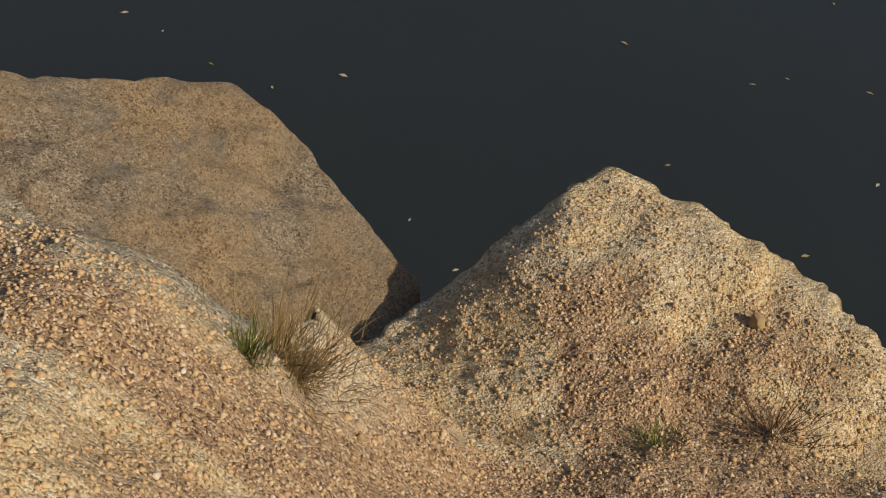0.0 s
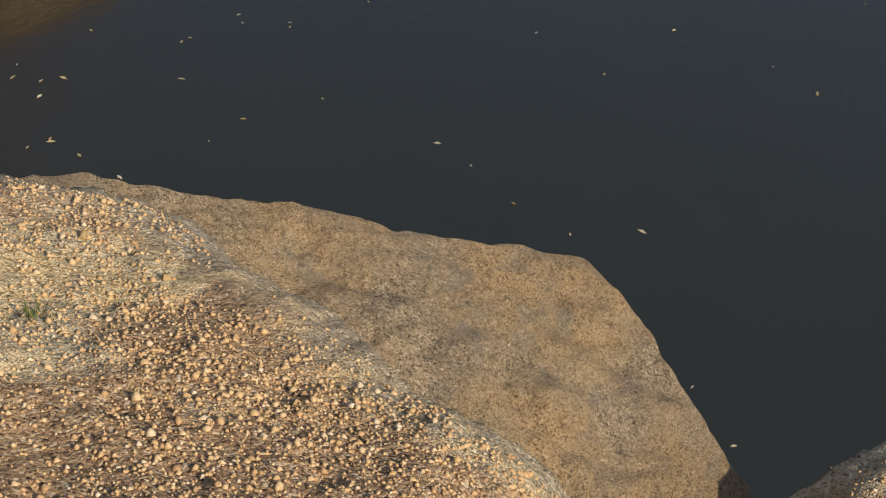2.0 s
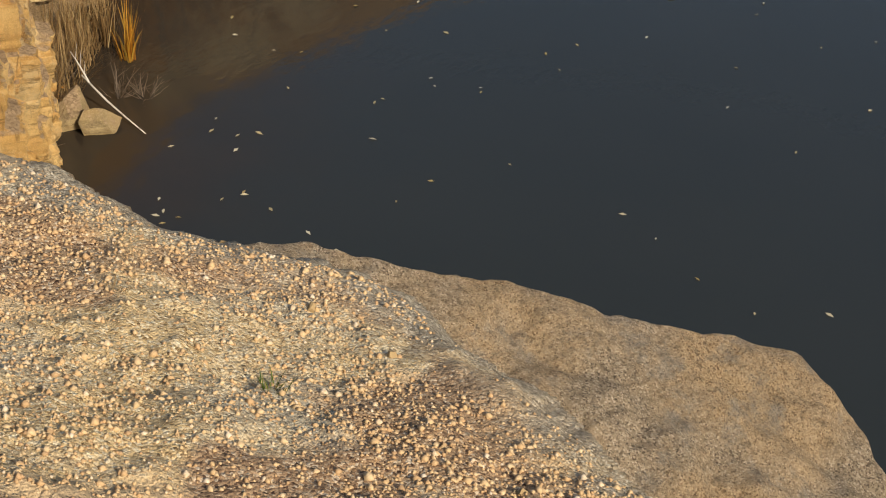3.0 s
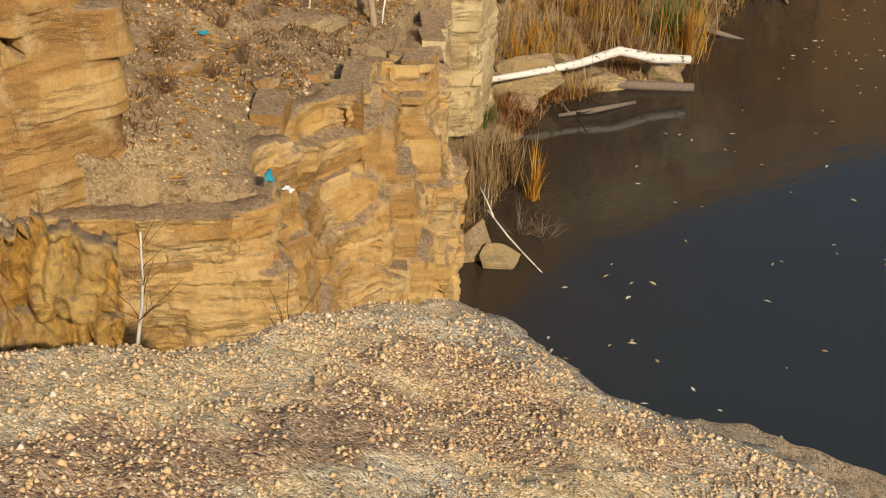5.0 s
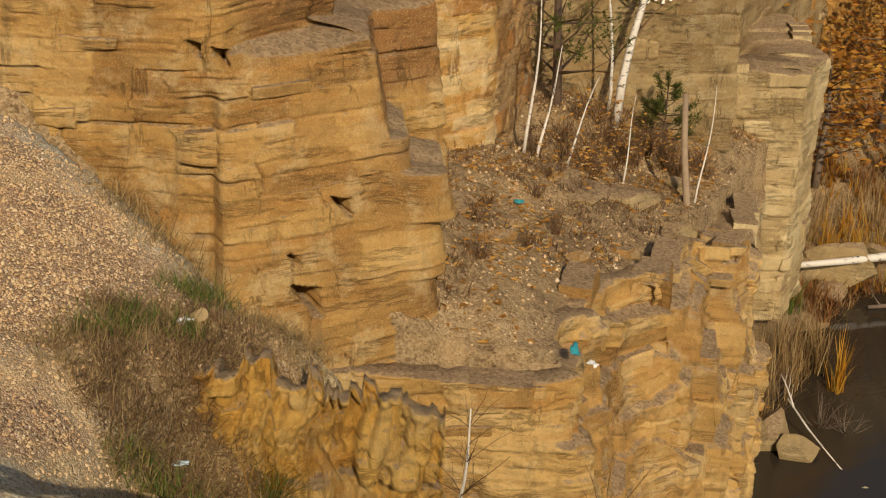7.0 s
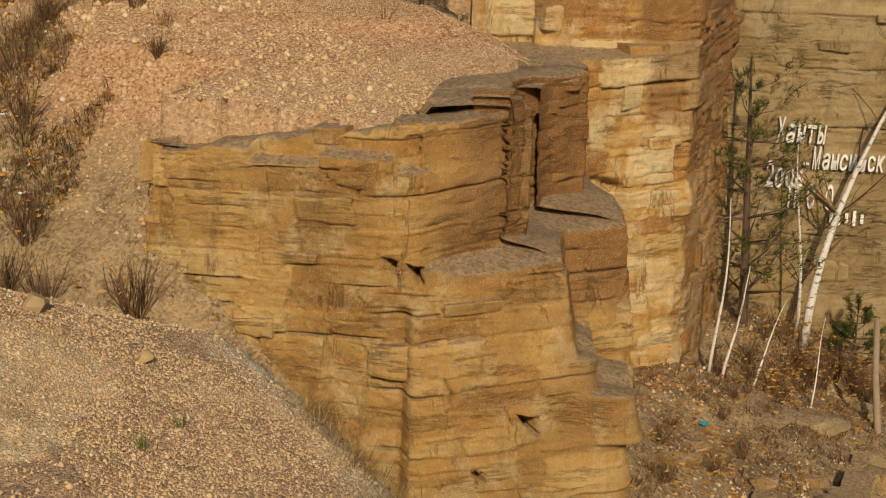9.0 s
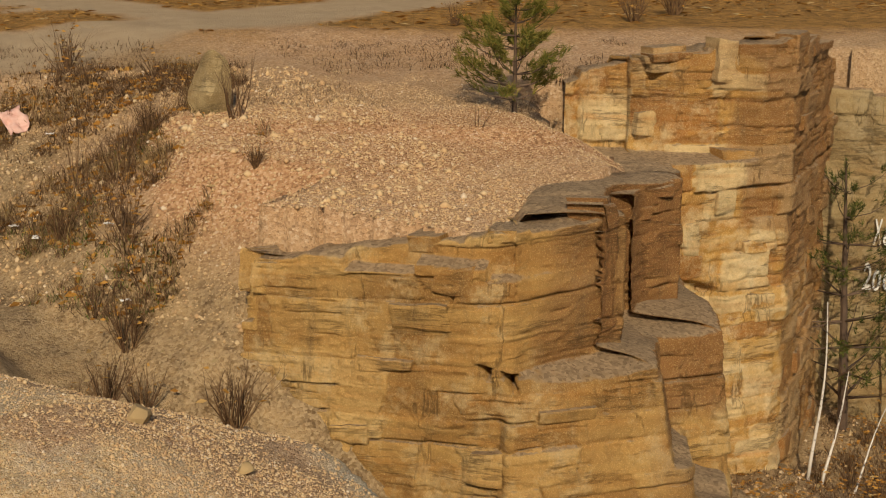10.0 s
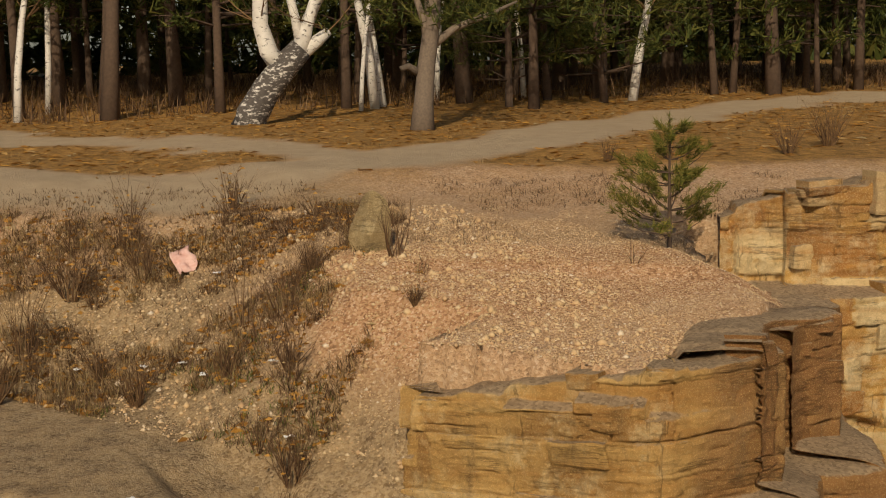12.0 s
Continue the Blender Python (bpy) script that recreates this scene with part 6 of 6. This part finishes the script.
def autumn_crown(x, y, height, wide, label, seed, material):
    """A leafy autumn tree."""
    random.seed(seed)
    wood, green = Soup(), Soup()
    tube(wood, [(0, 0, -0.1), (0.05, 0, height * 0.3), (0, 0.1, height * 0.6), (0, 0, height)], [0.09, 0.07, 0.05, 0.01], 7)
    for _ in range(26):
        h = random.uniform(0.25, 0.98)
        a = random.uniform(0, 6.283)
        reach = wide * (1.1 - abs(h - 0.55)) * random.uniform(0.5, 1)
        p0 = Vector((0, 0, height * h * 0.9))
        tip = p0 + Vector((math.cos(a) * reach, math.sin(a) * reach, random.uniform(0.1, 0.9)))
        tube(wood, [p0, tip], [0.02, 0.005], 4)
        for _ in range(44):
            leaf_card(green, p0.lerp(tip, random.uniform(0.3, 1.15)) + Vector((random.gauss(0, 0.25), random.gauss(0, 0.25), random.gauss(0, 0.25))), random.uniform(0.05, 0.11))
    ob = new("tree", wood.mesh("trunk", M_BARK, True))
    ob.location = (x, y, ground_at(x, y) - 0.05)
    tagged(ob, label, "tree")
    part("crown", green.mesh("crown", material), parent=ob)


M_AUTUMN = leafy("autumn_leaves", [(0, (0.22, 0.08, 0.015)), (0.5, (0.40, 0.17, 0.03)), (1, (0.50, 0.28, 0.05))], through=0.35)
for k, (x, y, h) in enumerate([(-17.6, 24.2, 4.5), (-18.2, 21.8, 3.5), (-18.6, 27.5, 6), (-17.8, 30, 6.5), (-17.5, 33, 7), (-17.2, 36, 7), (-16.6, 21.0, 2.6), (-17.0, 26.0, 5), (-16.9, 31.5, 6)]):
    autumn_crown(x, y, h, 1.5, "russet autumn tree behind the pond shore", 500 + k, M_AUTUMN)

log([(-11.1, 11.65, 3.0), (-11.4, 11.85, 3.8), (-11.7, 12.0, 4.6), (-11.9, 12.15, 5.2)], [0.04, 0.045, 0.042, 0.035], M_GREYWOOD, "dead grey trunk leaning on the bench", name="dead_trunk")

# ---- rubbish ----
def scrap(name, label, x, y, z, size, material, seed, category="litter"):
    """A crumpled sheet."""
    n = 12
    u, v = np.meshgrid(np.linspace(-1, 1, n), np.linspace(-1, 1, n), indexing="ij")
    h = 0.35 * fbm(u * 1.6 + seed, v * 1.6, 0, seed, 3)
    px = u * (1 + 0.2 * vnoise(u * 2, v * 2, seed, 3)) * size[0]
    py = v * (1 + 0.3 * vnoise(u * 2, v * 2, seed, 4)) * size[1]
    me = mesh_of(name, np.stack([px, py, h * size[2] + size[2] * 0.5], -1), grid_faces(n, n), material)
    ob = new(name, me)
    ob.location, ob.rotation_euler = (x, y, z), (0, 0, seed * 0.7)
    solid = ob.modifiers.new("thickness", "SOLIDIFY")
    solid.thickness = 0.003
    return tagged(ob, label, category)


scrap("cloth_scrap", "faded red and white cloth on the weeds", -16.75, 2.32, ground_at(-16.75, 2.32) + 0.12, (0.15, 0.13, 0.10), M_RED, 3).rotation_euler = (0.3, 0.75, 0.3)
scrap("paper_scrap", "white crumpled paper caught by the sapling", -3.36, 2.02, ground_at(-3.36, 2.02) + 0.10, (0.028, 0.022, 0.04), M_WHITE, 4)
scrap("plastic_scrap", "pale blue plastic scrap on the ledge", -3.06, 1.60, ground_at(-3.06, 1.60) + 0.03, (0.04, 0.015, 0.015), M_BLUE, 5)
scrap("plastic_scrap", "pale blue plastic scrap in the grass", -3.97, 1.35, ground_at(-3.97, 1.35) + 0.03, (0.035, 0.012, 0.012), M_BLUE, 6)
scrap("plastic_scrap", "white plastic scrap among orange stones", -4.62, 1.72, ground_at(-4.62, 1.72) + 0.03, (0.03, 0.02, 0.02), M_WHITE, 7)
scrap("cloth_scrap", "teal and white rag on a stick", -7.98, 6.9, 4.95, (0.10, 0.035, 0.06), M_TEAL, 8)
scrap("cloth_scrap", "white end of a rag on a stick", -7.86, 7.0, 4.85, (0.05, 0.03, 0.04), M_WHITE, 9)
scrap("plastic_scrap", "green plastic scrap on the bench", -11.2, 9.0, ground_at(-11.2, 9.0) + 0.05, (0.05, 0.04, 0.03), M_TEAL, 10)
for k, (x, y) in enumerate([(-15.2, 1.6), (-14.7, 1.9), (-14.1, 2.0), (-13.3, 2.5), (-16.2, 2.6), (-12.4, 2.4), (-15.9, 1.0), (-9.6, 0.6)]):
    scrap("paper_scrap", "white paper scrap among the weeds", x, y, ground_at(x, y) + 0.06, (0.04, 0.03, 0.03), M_WHITE, 20 + k)
for k, (x, y, s) in enumerate([(-6.7, 1.02, 0.09), (-6.2, 1.35, 0.05), (-4.66, 1.8, 0.045), (-4.58, 1.83, 0.035), (-4.7, 1.7, 0.04), (-3.78, 1.14, 0.05), (-3.72, 1.18, 0.035), (-3.9, 1.6, 0.02)]):
    stone(x, y, (s, s * 0.8, s * 0.8), "loose bright orange stone on the gravel", 440 + k, M_STONE, turn=k, name="stone")
stone(-14.75, 3.95, (0.34, 0.24, 0.42), "upright pale broken stone block", 457, M_PALE, turn=0.4, name="stone", sink=0.2, cuts=12)
stone(1.52, 2.98, (0.035, 0.03, 0.03), "small tan stone lying on the slope", 451, M_STONE, name="stone")
stone(-1.72, 2.62, (0.025, 0.02, 0.02), "small tan stone on the ledge rim", 452, M_STONE, name="stone")
for k, (x, y, s) in enumerate([(-1.02, 2.25, 0.016), (-0.52, 1.84, 0.014), (-1.3, 2.35, 0.02), (-2.2, 1.7, 0.02), (-2.5, 1.62, 0.018), (-2.9, 1.55, 0.02), (-2.75, 1.7, 0.018), (0.7, 1.95, 0.02), (0.42, 2.0, 0.016)]):
    stone(x, y, (s, s * 0.8, s * 0.8), "pale pebble on the ledge", 460 + k, M_STONE, turn=k, name="stone")

# ---- writing on the rock wall ----
WALL_A, WALL_B = Vector((-14.75, 12.15, 0)), Vector((-13.55, 13.85, 0))
along = (WALL_B - WALL_A).normalized()
face = Vector((along.y, -along.x, 0))
wall_turn = Matrix((along, Vector((0, 0, 1)), face)).transposed().to_4x4()
sign = new("painted_writing")
tagged(sign, "white hand-painted words and a year on rock", "graffiti")


def painted(text, x, z, width, height, slant=0.05):
    """White painted letters in a row on the wall, each fitted to its share of the width."""
    for k, letter in enumerate(text):
        if letter in " .":
            continue
        c = bpy.data.curves.new("letter", "FONT")
        c.body, c.size, c.extrude, c.offset, c.shear = letter, 1.0, 0.02, 0.012, slant
        tmp = new("letter", c)
        me = bpy.data.meshes.new_from_object(tmp.evaluated_get(bpy.context.evaluated_depsgraph_get()))
        bpy.data.objects.remove(tmp)
        xs, ys = [v.co.x for v in me.vertices], [v.co.y for v in me.vertices]
        share = width / len(text)
        tall = height * (1.0 if letter.isupper() or letter == "2" else 0.72)
        for v in me.vertices:
            v.co.x = (v.co.x - min(xs)) / (max(xs) - min(xs)) * share * (0.84 if letter != "-" else 0.6)
            v.co.y = (v.co.y - min(ys)) / (max(ys) - min(ys)) * tall if letter != "-" else v.co.y * height
            v.co += Vector((0.012 * noise.noise(v.co * 6 + Vector((k, 0, 0))), 0.015 * noise.noise(v.co * 5 + Vector((3, k, 2))), 0))
        me.materials.append(M_PAINT)
        ob = part("letter", me, parent=sign)
        ob.matrix_basis = Matrix.Translation(WALL_A + along * (x + share * k) + face * 0.06 + Vector((0, 0, z))) @ wall_turn


painted("Ханты", 0.60, 6.82, 0.66, 0.34, 0.15)
painted("-Мансийск", 0.98, 6.48, 1.05, 0.30, 0.1)
painted("2006", 0.50, 6.22, 0.52, 0.36, 0.1)
painted("П.С.О", 0.82, 5.95, 0.60, 0.33)
for k in range(5):
    bm = bmesh.new()
    q = bmesh.ops.create_cube(bm, size=1.0)["verts"]
    bmesh.ops.scale(bm, vec=(0.04, 0.20 if k % 2 else 0.13, 0.02), verts=q)
    bar = part("stroke", bm, M_PAINT, sign)
    bar.matrix_basis = Matrix.Translation(WALL_A + along * (1.40 + 0.10 * k) + face * 0.06 + Vector((0, 0, 5.84))) @ wall_turn
